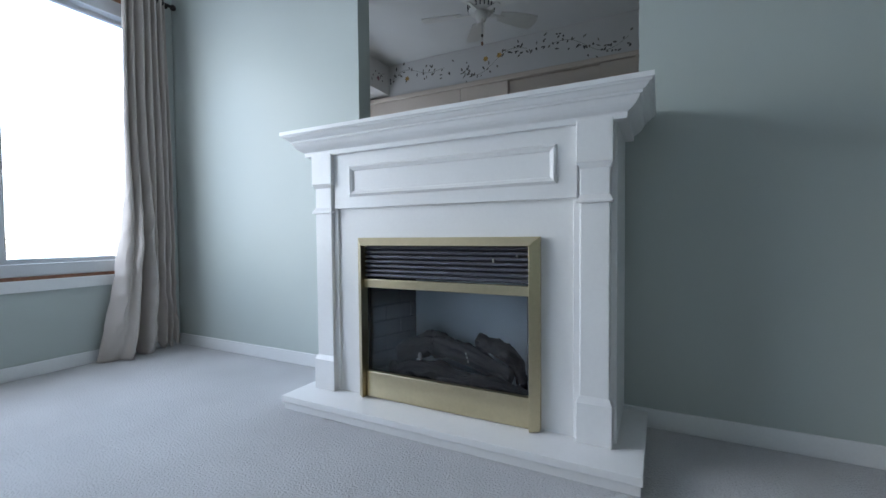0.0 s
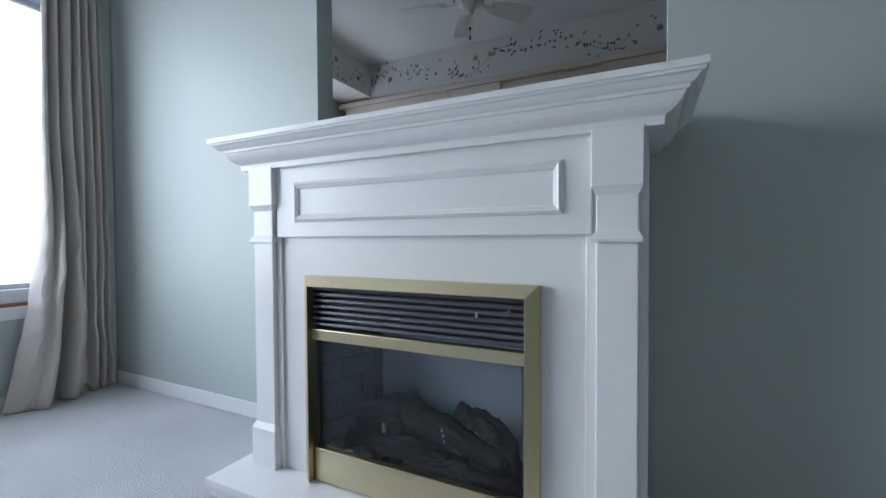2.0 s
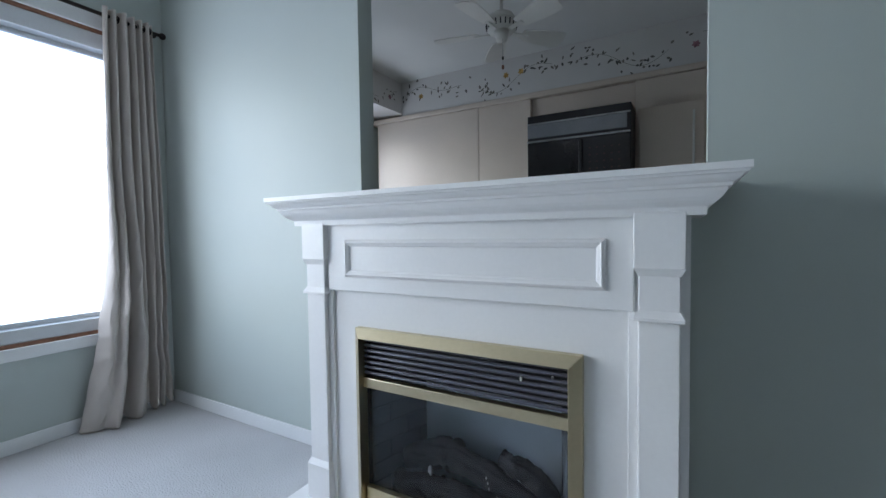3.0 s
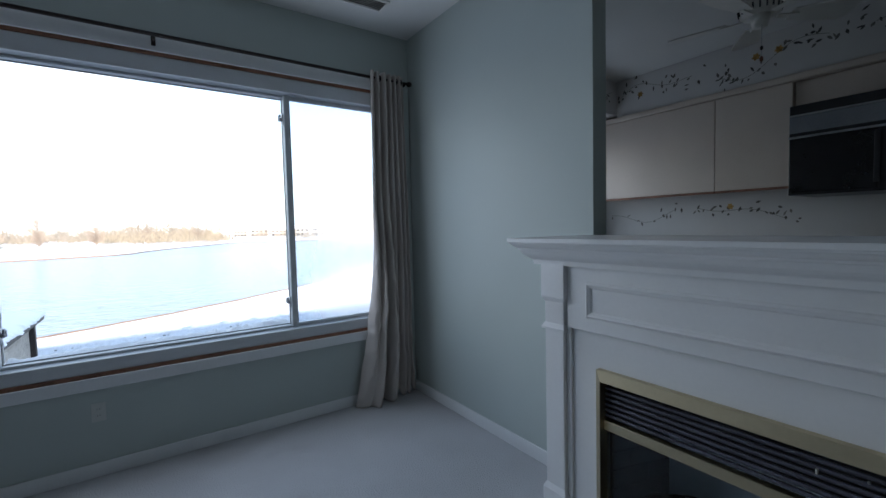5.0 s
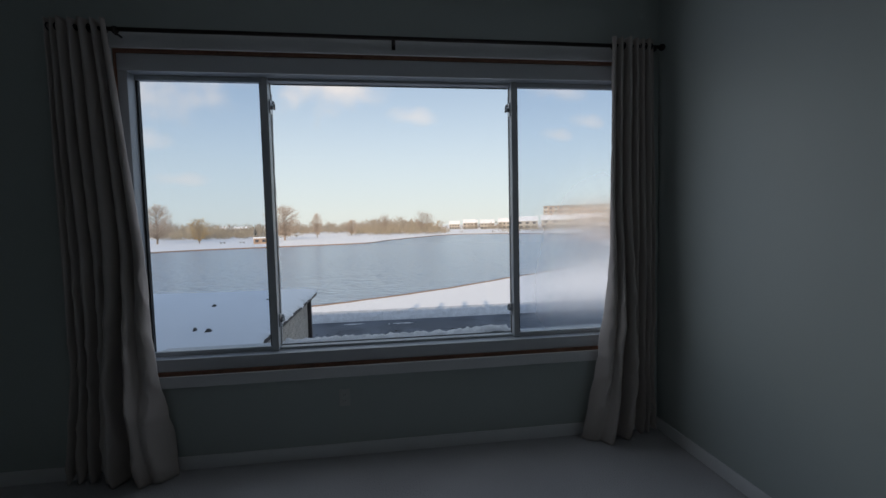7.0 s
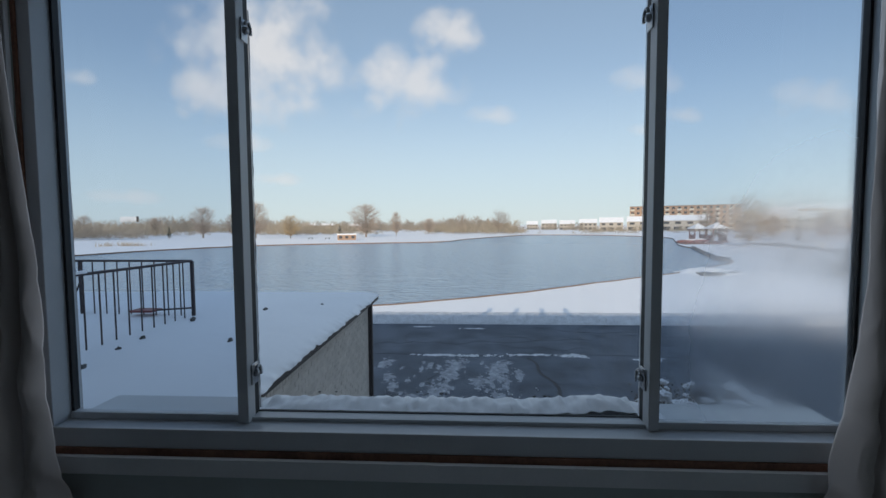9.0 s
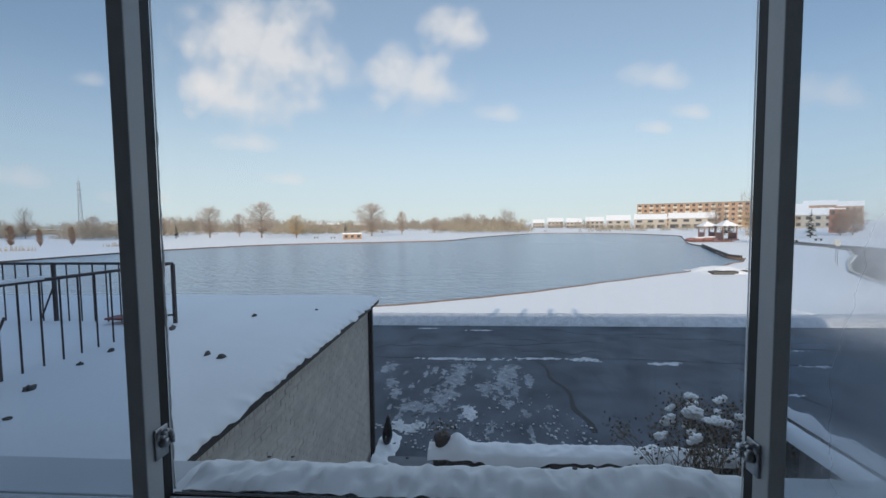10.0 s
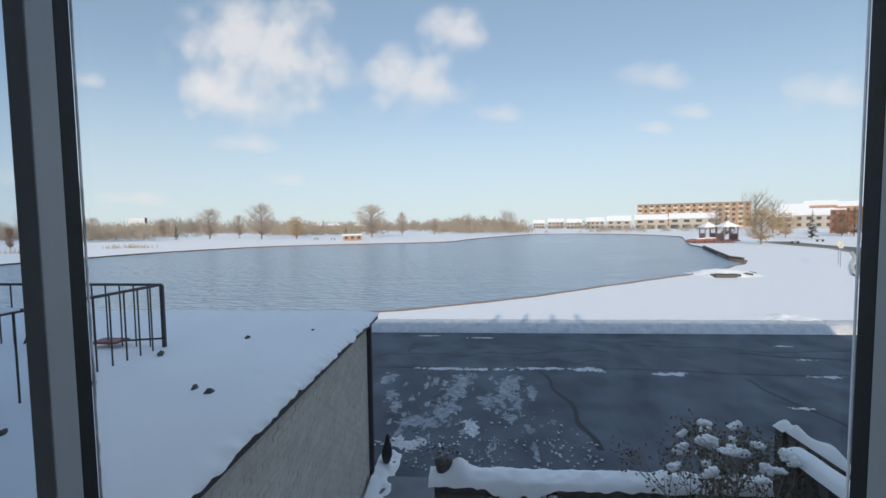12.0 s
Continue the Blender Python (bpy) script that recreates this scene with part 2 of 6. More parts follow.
box(bm, 0, OL, 0, T, 0, H)
box(bm, OR, RX, 0, T, 0, H)
box(bm, OL, OR, 0, T, 0, OB)
structure("wall_north", bm, SAGE, "sage green painted wall with a pass-through to the kitchen", "wall")
structure("wall_south", boxed(-0.2, RX, RY - 0.1, RY, 0, H), SAGE, "sage green painted wall behind the walk", "wall")
structure("wall_east", boxed(RX, RX + 0.1, RY, 3.4, 0, H), SAGE, "sage green painted wall behind the walk", "wall")


def skirting(name, run, label):
    """run: x0, x1, y0, y1 of a board, with a rounded top."""
    x0, x1, y0, y1 = run
    bm = boxed(x0, x1, y0, y1, 0, 0.088, bevel=0.004)
    structure(name, bm, TRIM, label, "baseboard")


skirting("baseboard", (0.012, 1.93, -0.014, -0.001), "white painted baseboard along the sage wall")
skirting("baseboard", (3.42, RX, -0.014, -0.001), "white painted baseboard in the shade beside the fireplace")
skirting("baseboard", (0.001, 0.013, RY, -0.015), "white painted baseboard under the window")

# ---- the window ----
FY0, FY1 = WY0 + 0.012, WY1 - 0.012       # vinyl frame, a strip of bare wood around it
FZ0, FZ1 = 0.640, 2.630
S0, S1, S2, S3 = -2.738, -2.692, -1.062, -1.022   # the two stiles
window = thing("window_1", (-0.08, (WY0 + WY1) / 2, WZ0), "wide three-lite white vinyl sliding window onto a snowy lake", "window", kind="structure")
casing = thing("window_casing", (0.01, (WY0 + WY1) / 2, 0.54), "white painted flat casing around the window", "trim", kind="structure")
for n, a in (("apron", (WY0 - 0.07, WY1 + 0.07, 0.544, 0.618)), ("head", (WY0 - 0.07, WY1 + 0.07, 2.650, 2.742)), ("side", (WY0 - 0.07, WY0 - 0.0, 0.619, 2.649)), ("side", (WY1 + 0.0, WY1 + 0.07, 0.619, 2.649))):
    part("casing_" + n, boxed(0.001, 0.02, *a, bevel=0.003), TRIM, casing)
bm = bmesh.new()
box(bm, -0.13, -0.004, WY0, WY1, WZ0, FZ0)
box(bm, -0.13, -0.004, WY0, WY1, FZ1, WZ1)
box(bm, -0.13, -0.004, WY0, FY0, FZ0, FZ1)
box(bm, -0.13, -0.004, FY1, WY1, FZ0, FZ1)
part("wood_strip", bm, REDWOOD, window, "reddish bare wood strip around the frame")
GZ0, GZ1 = 0.735, 2.515
bm = bmesh.new()
for z0, z1 in ((FZ0, 0.722), (2.525, FZ1)):
    box(bm, -0.15, -0.012, FY0, FY1, z0, z1, bevel=0.004)
for y0, y1 in ((FY0, FY0 + 0.055), (FY1 - 0.055, FY1)):
    box(bm, -0.15, -0.014, y0, y1, 0.722, 2.525, bevel=0.003)
part("window_frame", bm, VINYL, window)
for y0, y1 in ((S0, S1), (S2, S3)):
    bm = boxed(-0.132, -0.072, y0, y1, 0.7225, 2.5245, bevel=0.003)
    part("stile", bm, VINYL, window)
bm = bmesh.new()
for z0, z1, dx in ((0.7225, 0.738, -0.10), (2.508, 2.5245, -0.10)):
    box(bm, -0.168, dx, S1, S2, z0, z1, bevel=0.002)
part("centre_sash_rail", bm, VINYL, window)
bm = bmesh.new()
for y0, y1 in ((S0 + 0.006, S1 - 0.002), (S2 + 0.002, S3 - 0.006)):
    box(bm, -0.170, -0.1325, y0, y1, 0.725, 2.522, bevel=0.002)
box(bm, -0.173, -0.158, S1, S2, 0.725, 0.742, bevel=0.002)
box(bm, -0.173, -0.158, S1, S2, 2.504, 2.522, bevel=0.002)
part("gasket", bm, GASKET, window, "dark glazing gasket of the middle lite")
for a, b in ((FY0 + 0.055, S0), (S3, FY1 - 0.055)):
    for z0, z1 in ((0.7225, 0.7515), (2.4955, 2.5245)):
        part("glazing_bead", boxed(-0.126, -0.090, a, b, z0, z1, bevel=0.003), VINYL, window)
    bm = bmesh.new()
    box(bm, -0.126, -0.098, a, a + 0.012, 0.752, 2.495)
    box(bm, -0.126, -0.098, b - 0.012, b, 0.752, 2.495)
    part("gasket", bm, GASKET, window, "dark glazing gasket of a side lite")
for n, y0, y1, x, m in (("pane", FY0 + 0.06, S0 - 0.004, -0.114, SIDEPANE), ("pane", S1 + 0.006, S2 - 0.006, -0.166, PANE), ("pane", S3 + 0.004, FY1 - 0.06, -0.114, FOGPANE)):
    p = part(n, boxed(x - 0.002, x + 0.002, y0, y1, 0.732, 2.512), m, window, "pane fogged with condensation" if m is FOGPANE else "")
    p.visible_shadow = False


def latch(y, z, s):
    """A cam latch on the reveal of a stile: a plate, a hub and a curved lever."""
    bm = boxed(-0.150, -0.100, min(y, y + s * 0.006), max(y, y + s * 0.006), z - 0.045, z + 0.045, bevel=0.003)
    rod(bm, (-0.125, y + s * 0.004, z), (-0.125, y + s * 0.022, z), 0.016, 0.013, 14)
    k = part("latch", bm, STEEL, window, "small worn metal cam latch", True)
    bm = bmesh.new()
    for i in range(7):
        a, b = 0.5 + i * 0.42, 0.5 + (i + 1) * 0.42
        rod(bm, (-0.125 + 0.022 * math.cos(a), y + s * 0.02, z + 0.034 * math.sin(a)), (-0.125 + 0.022 * math.cos(b), y + s * 0.02, z + 0.034 * math.sin(b)), 0.007, sides=8)
    part("lever", bm, STEEL, k, "", True)


for z in (0.92, 2.345):
    latch(S1 + 0.001, z, 1)
    latch(S2 - 0.001, z, -1)

# ---- curtains ----
RODZ, RODX = 2.728, 0.082
curtain_rod = thing("curtain_rod", (RODX, -1.9, RODZ), "dark bronze curtain rod with ball finials over the window", "curtain rod")
part("pole", rod(bmesh.new(), (RODX, -3.70, RODZ), (RODX, -0.05, RODZ), 0.0125, sides=14), IRON, curtain_rod, "", True)
part("finial", ball(bmesh.new(), (RODX, -0.036, RODZ), 0.024), IRON, curtain_rod, "", True)
part("finial", ball(bmesh.new(), (RODX, -3.705, RODZ), 0.024), IRON, curtain_rod, "", True)
for y in (-1.872, -0.09, -3.49):
    bm = boxed(0.0215, 0.030, y - 0.012, y + 0.012, RODZ - 0.05, RODZ + 0.03, bevel=0.003) if y == -1.872 else boxed(0.001, 0.010, y - 0.012, y + 0.012, RODZ - 0.05, RODZ + 0.03, bevel=0.003)
    rod(bm, (0.006, y, RODZ - 0.02), (RODX, y, RODZ - 0.02), 0.006)
    box(bm, RODX - 0.015, RODX + 0.015, y - 0.006, y + 0.006, RODZ - 0.03, RODZ - 0.008, bevel=0.002)
    part("bracket", bm, IRON, curtain_rod)


part("knob", ball(bmesh.new(), (RODX, -3.49, RODZ - 0.004), 0.022), IRON, curtain_rod, "", True)

# ridges of a gathered curtain: place along its width at the rod and at the hem, then reach and width at the rod and at the hem
RIDGES = ((0.05, 0.13, 0.055, 0.075, 0.110, 0.110), (0.22, 0.26, 0.050, 0.060, 0.145, 0.070), (0.40, 0.52, 0.056, 0.070, 0.125, 0.075), (0.57, 0.60, 0.050, 0.055, 0.085, 0.055),
          (0.72, 0.76, 0.050, 0.050, 0.060, 0.036), (0.85, 0.86, 0.046, 0.045, 0.052, 0.028), (0.96, 0.955, 0.040, 0.036, 0.042, 0.024))


def curtain(label, y_top, y_mid, y_low, flip, seed, group):
    """A grommet curtain in pleats that run down into broad lobes with pinched recesses, its hem on the floor. y pairs: its sides at three heights."""
    nu, nv = 260, 150
    bm = bmesh.new()
    rows = []
    top = RODZ + 0.045
    for j in range(nv + 1):
        v = j / nv
        z = top - v * (top - 0.006)
        k = 1 - v
        if k > 0.5:
            f = (1 - k) / 0.5
            a, b = [y_top[i] + (y_mid[i] - y_top[i]) * f for i in (0, 1)]
        else:
            f = ((0.5 - k) / 0.5) ** 1.7
            a, b = [y_mid[i] + (y_low[i] - y_mid[i]) * f for i in (0, 1)]
        low = min(1.0, max(0.0, (0.66 - k) / 0.56))
        low = low * low * (3 - 2 * low)
        tuck = max(0.0, 1 - k / 0.07)
        row = []
        for i in range(nu + 1):
            u = i / nu
            w = u + 0.012 * noise.noise(Vector((u * 4.0, z * 0.9, seed))) + 0.022 * low * noise.noise(Vector((u * 2.0, z * 1.7, seed + 4)))
            total = 0.0
            for n, (p0, p1, r0, w0, r1, w1) in enumerate(RIDGES):
                c = p0 + (p1 - p0) * low + 0.010 * noise.noise(Vector((n * 3.3, z * 1.6, seed)))
                reach, width = (r0 + (r1 - r0) * low) * (1 + 0.25 * noise.noise(Vector((n * 5.1, z * 1.2, seed + 2)))), w0 + (w1 - w0) * low
                h = reach * max(0.0, 1 - abs((w - c) / (1.35 * width)) ** 2.2)
                total += h ** 4
            x = 0.030 + total ** 0.25 * (1.55 - 0.3 * low) + 0.012 * (1 - low)
            pull = 1 - abs(noise.noise(Vector((u * 3.0 + z * 1.5, z * 3.4 - u * 3, seed + 9))))
            crease = 1 - abs(noise.noise(Vector((u * 9 - z * 5, z * 8 + u * 4, seed + 1))))
            x += (0.020 * pull ** 4 + 0.005 * crease ** 5) * (0.25 + low) - 0.012 * low
            x += 0.012 * low * noise.noise(Vector((u * 5, z * 5.5, seed + 6)))
            x -= 0.030 * tuck * tuck * max(0.0, min(1.0, (x - 0.06) / 0.05))
            y = a + (b - a) * (1 - u if flip else u) + 0.010 * low * noise.noise(Vector((u * 8, z * 2.2, seed + 7)))
            hem = max(0.0, 0.045 - (x - 0.030)) * 1.3 * tuck
            row.append(bm.verts.new((max(x, 0.026), min(y, -0.020), z + hem)))
        rows.append(row)
    for j in range(nv):
        for i in range(nu):
            bm.faces.new((rows[j][i], rows[j][i + 1], rows[j + 1][i + 1], rows[j + 1][i]))
    holder = thing("curtain", (RODX, (y_low[0] + y_low[1]) / 2, 0.0), label, "curtain", group)
    cloth = part("cloth", bm, LINEN, holder, "", True)
    thick = cloth.modifiers.new("thickness", "SOLIDIFY")
    thick.thickness = 0.003
    for i in range(8):
        y = y_top[0] + (y_top[1] - y_top[0]) * (i + 0.5) / 8
        bm = bmesh.new()
        for q in range(12):
            a, b = 2 * math.pi * q / 12, 2 * math.pi * (q + 1) / 12
            rod(bm, (RODX + 0.021 * math.cos(a), y, RODZ + 0.021 * math.sin(a)), (RODX + 0.021 * math.cos(b), y, RODZ + 0.021 * math.sin(b)), 0.004, sides=6)
        part("grommet", bm, IRON, holder, "", True)
    return holder


curtain("beige satin grommet curtain gathered in the corner, hem puddled on carpet", (-0.415, -0.10), (-0.435, -0.07), (-0.625, -0.03), False, 3.0, "window curtains")
curtain("beige satin grommet curtain swept aside, hem flared on carpet", (-3.86, -3.52), (-3.86, -3.395), (-3.95, -3.29), True, 11.0, "window curtains")

# ---- mantel and hearth ----
ML, MR, MF = 1.940, 3.420, -0.441      # pilaster outsides and fronts
mantel = thing("fireplace_mantel", ((ML + MR) / 2, -0.2, 0), "white painted wooden fireplace mantel with crown shelf and pilasters", "fireplace")
hearth = bmesh.new()
box(hearth, 1.86, 3.53, -0.600, -0.0155, 0.040, 0.072, bevel=0.003)
part("hearth_slab", hearth, WHITE, mantel)
part("hearth_base", boxed(1.868, 3.522, -0.588, -0.0155, 0.0, 0.0395, bevel=0.002), WHITE, mantel)
IX0, IX1, IZ0, IZ1 = 2.262, 3.106, 0.110, 0.835
part("body_side", boxed(2.0, IX0, -0.400, -0.002, 0.0725, 1.30), WHITE, mantel)
part("body_side", boxed(IX1, 3.36, -0.400, -0.002, 0.0725, 1.30), WHITE, mantel)
part("body_head", boxed(IX0, IX1, -0.400, -0.002, IZ1, 1.30), WHITE, mantel)
part("body_sill", boxed(IX0, IX1, -0.400, -0.06, 0.0725, IZ0), WHITE, mantel)
part("side_panel", boxed(1.929, 2.0, -0.395, -0.0015, 0.0725, 1.30, bevel=0.002), WHITE, mantel)
part("side_panel", boxed(3.36, 3.431, -0.395, -0.0015, 0.0725, 1.30, bevel=0.002), WHITE, mantel)
# frieze with its raised panel moulding
part("frieze", boxed(2.0725, 3.2875, -0.420, -0.4005, 1.022, 1.305, bevel=0.003), WHITE, mantel)
bm = bmesh.new()


def moulding(bm, x0, x1, z0, z1, w, y, h):
    """A mitred picture moulding round a field, highest along its middle line."""
    prof = ((0.0, 0.0), (0.18, 0.7), (0.40, 1.0), (0.58, 0.72), (0.80, 0.55), (1.0, 0.0))
    loops = []
    for s, k in prof:
        o = s * w
        loops.append([bm.verts.new(c) for c in ((x0 + o, y - h * k, z0 + o), (x1 - o, y - h * k, z0 + o), (x1 - o, y - h * k, z1 - o), (x0 + o, y - h * k, z1 - o))])
    for a, b in zip(loops, loops[1:]):
        for i in range(4):
            bm.faces.new((a[i], a[(i + 1) % 4], b[(i + 1) % 4], b[i]))


moulding(bm, 2.172, 3.212, 1.080, 1.238, 0.030, -0.4195, 0.014)
part("panel_moulding", bm, WHITE, mantel)
for x0, x1 in ((2.0605, 2.088), (3.272, 3.2995)):
    part("inner_strip", boxed(x0, x1, -0.412, -0.4003, 0.0725, 1.0215, bevel=0.003), WHITE, mantel)


def tapered(bm, x0, x1, y0, z0, z1, a, b):
    """A block that is a wider at its foot than b at its head."""
    lo = [bm.verts.new(c) for c in ((x0 - a, y0 - a, z0), (x1 + a, y0 - a, z0), (x1 + a, -0.39, z0), (x0 - a, -0.39, z0))]
    hi = [bm.verts.new(c) for c in ((x0 - b, y0 - b, z1), (x1 + b, y0 - b, z1), (x1 + b, -0.39, z1), (x0 - b, -0.39, z1))]
    bm.faces.new(hi)
    bm.faces.new(lo[::-1])
    for i in range(4):
        bm.faces.new((lo[i], lo[(i + 1) % 4], hi[(i + 1) % 4], hi[i]))


for x0, x1 in ((ML + 0.012, ML + 0.120), (MR - 0.120, MR - 0.012)):
    p = part("pilaster", boxed(x0, x1, MF + 0.010, -0.392, 0.0725, 1.31, bevel=0.004), WHITE, mantel)
    bm = bmesh.new()
    box(bm, x0 - 0.012, x1 + 0.012, MF - 0.003, -0.3915, 1.150, 1.312, bevel=0.003)
    tapered(bm, x0, x1, MF + 0.009, 1.130, 1.150, 0.0, 0.011)
    part("capital", bm, WHITE, p)
    bm = bmesh.new()
    box(bm, x0 - 0.012, x1 + 0.012, MF - 0.003, -0.3915, 1.000, 1.012, bevel=0.002)
    tapered(bm, x0, x1, MF + 0.009, 1.012, 1.030, 0.010, 0.0)
    part("necking", bm, WHITE, p)
    bm = bmesh.new()
    box(bm, x0 - 0.012, x1 + 0.012, MF - 0.003, -0.3915, 0.0725, 0.232, bevel=0.003)
    tapered(bm, x0, x1, MF + 0.009, 0.232, 0.254, 0.011, 0.0)
    part("plinth", bm, WHITE, p)
# crown shelf: one profile swept round three sides with mitres
CROWN = ((0.0, 1.300), (0.012, 1.300), (0.014, 1.321), (0.018, 1.325), (0.026, 1.329), (0.036, 1.336), (0.046, 1.346), (0.053, 1.357), (0.057, 1.367), (0.064, 1.369), (0.066, 1.378), (0.073, 1.381), (0.081, 1.388), (0.087, 1.396), (0.095, 1.398), (0.097, 1.404), (0.102, 1.406), (0.102, 1.424), (0.0, 1.424))
bm = bmesh.new()
loops = []
for d, z in CROWN:
    sd = 0.034 + d * 0.985
    loops.append([bm.verts.new(c) for c in ((ML - sd, -0.001, z), (ML - sd, MF + 0.012 - d, z), (MR + sd, MF + 0.012 - d, z), (MR + sd, -0.001, z))])
for a, b in zip(loops, loops[1:]):
    for i in range(3):
        bm.faces.new((a[i], a[i + 1], b[i + 1], b[i]))
bm.faces.new(loops[-1])
bm.faces.new(loops[0][::-1])
part("crown_shelf", bm, WHITE, mantel)

# ---- electric insert ----
BX0, BX1, BZ0, BZ1, BY = 2.225, 3.143, 0.0755, 0.872, -0.427
insert = thing("fireplace_insert", ((BX0 + BX1) / 2, -0.4, 0.073), "brass-framed electric fireplace insert with black louvres and dark logs", "fireplace insert")
W = 0.038
for n, q in (("frame_top", ((BX0, BZ1), (BX1, BZ1), (BX1 - W, BZ1 - W), (BX0 + W, BZ1 - W))), ("frame_side", ((BX0, BZ0), (BX0, BZ1), (BX0 + W, BZ1 - W), (BX0 + W, BZ0))), ("frame_side", ((BX1, BZ1), (BX1, BZ0), (BX1 - W, BZ0), (BX1 - W, BZ1 - W)))):
    bm = bmesh.new()
    a = [bm.verts.new((x, BY - (0.028 if i > 1 else 0.0), z)) for i, (x, z) in enumerate(q)]
    b = [bm.verts.new((x, -0.4005, z)) for x, z in q]
    bm.faces.new(a), bm.faces.new(b[::-1])
    for i in range(4):
        bm.faces.new((a[i], b[i], b[(i + 1) % 4], a[(i + 1) % 4]))
    bmesh.ops.bevel(bm, geom=bm.edges[:], offset=0.0012, segments=1, affect="EDGES")
    part(n, bm, BRASS, insert)
part("crossbar", boxed(BX0 + W, BX1 - W, -0.428, -0.395, 0.626, 0.668, bevel=0.003), BRASS, insert)
part("lower_panel", boxed(BX0 + W + 0.004, BX1 - W - 0.004, -0.424, -0.395, BZ0, 0.205, bevel=0.003), BRASS, insert)
for i in range(7):
    z = 0.683 + i * 0.0228
    t = Matrix.Translation((0, -0.405, z)) @ Matrix.Rotation(radians(-20), 4, "X") @ Matrix.Translation((0, 0.405, -z))
    part("louvre", boxed(BX0 + W, BX1 - W, -0.420, -0.392, z - 0.0062, z + 0.0062, bevel=0.003, turn=t), LOUVRE, insert)
part("switch", boxed(2.9415, 2.9485, -0.430, -0.42, 0.763, 0.779, bevel=0.002), PLATE, insert, "small pale switch")
part("switch", boxed(3.047, 3.054, -0.428, -0.42, 0.786, 0.795, bevel=0.002), STEEL, insert, "small metal knob")
bm = bmesh.new()
box(bm, IX0 - 0.012, IX1 + 0.012, -0.385, -0.375, 0.690, 0.86)
box(bm, IX0, IX0 + 0.010, -0.40, -0.08, 0.11, 0.835)
box(bm, IX1 - 0.010, IX1, -0.40, -0.08, 0.11, 0.835)
box(bm, IX0, IX1, -0.40, -0.08, 0.110, 0.125)
box(bm, IX0, IX1, -0.374, -0.08, 0.680, 0.69)
part("firebox", bm, SOOT, insert, "black firebox lining")
bm = bmesh.new()
box(bm, IX0 + 0.10, IX1 - 0.10, -0.100, -0.092, 0.126, 0.68)
part("back_screen", bm, BACKPLATE, insert, "pale grey back screen with a hazy reflection put into its colour")
for x0, x1, s in ((IX0 + 0.011, IX0 + 0.10, 1), (IX1 - 0.10, IX1 - 0.011, -1)):
    bm = bmesh.new()
    a, b = (x0, -0.39), (x1, -0.10)
    if s < 0:
        a, b = (x1, -0.39), (x0, -0.10)
    vs = [bm.verts.new(c) for c in ((*a, 0.126), (*b, 0.126), (*b, 0.68), (*a, 0.68))]
    bm.faces.new(vs)
    bmesh.ops.solidify(bm, geom=bm.faces[:], thickness=0.004)
    screen = part("side_screen", bm, SOOT, insert, "grey moulded brick side of the firebox")
    run = Vector((b[0] - a[0], b[1] - a[1], 0))
    turn = math.atan2(run.y, run.x)
    for row in range(7):
        cuts = (0.0, 0.62, 1.0) if row % 2 else (0.0, 0.30, 0.86, 1.0)
        for f0, f1 in zip(cuts, cuts[1:]):
            c, ln = run * ((f0 + f1) / 2), run.length * (f1 - f0) / 2 - 0.002
            m = Matrix.Translation((a[0] + c.x + s * 0.004, a[1] + c.y, 0.166 + row * 0.079)) @ Matrix.Rotation(turn, 4, "Z")
            part("brick", boxed(-ln, ln, -0.004, 0.004, -0.036, 0.036, bevel=0.002, turn=m), FIREBRICK, screen)
g = part("glass_front", boxed(BX0 + W, BX1 - W, -0.402, -0.398, 0.2055, 0.6255), SMOKED, insert, "smoked glass front")
g.visible_shadow = False


def log(points, r, seed):
    """A knotty log along a bent line."""
    bm = bmesh.new()
    rings, n = [], 40
    P = [Vector(p) for p in points]
    steps = 120
    for s in range(steps + 1):
        f = s / steps * (len(P) - 1)
        i = min(int(f), len(P) - 2)
        c = P[i].lerp(P[i + 1], f - i)
        d = (P[i + 1] - P[i]).normalized()
        side = d.cross(Vector((0, 0, 1))).normalized()
        up = side.cross(d)
        rr = r * (0.72 + 0.28 * math.sin(math.pi * min(1, s / steps * 1.05 + 0.05))) * (0.35 if s in (0, steps) else 1)
        ring = []
        for k in range(n):
            a = 2 * math.pi * k / n
            q = 1 + 0.35 * noise.noise(Vector((math.cos(a) * 1.6, math.sin(a) * 1.6, s * 0.05 + seed))) + 0.20 * noise.noise(Vector((math.cos(a) * 4, math.sin(a) * 4, s * 0.07 + seed))) + 0.13 * noise.noise(Vector((math.cos(a) * 9, math.sin(a) * 9, s * 0.22 + seed))) - 0.30 * abs(noise.noise(Vector((math.cos(a) * 5, math.sin(a) * 5, s * 0.02 + seed))))
            ring.append(bm.verts.new(c + (side * math.cos(a) + up * math.sin(a)) * rr * q))
        rings.append(ring)
    for a, b in zip(rings, rings[1:]):
        for k in range(n):
            bm.faces.new((a[k], a[(k + 1) % n], b[(k + 1) % n], b[k]))
    bm.faces.new(rings[0][::-1]), bm.faces.new(rings[-1])
    return bm


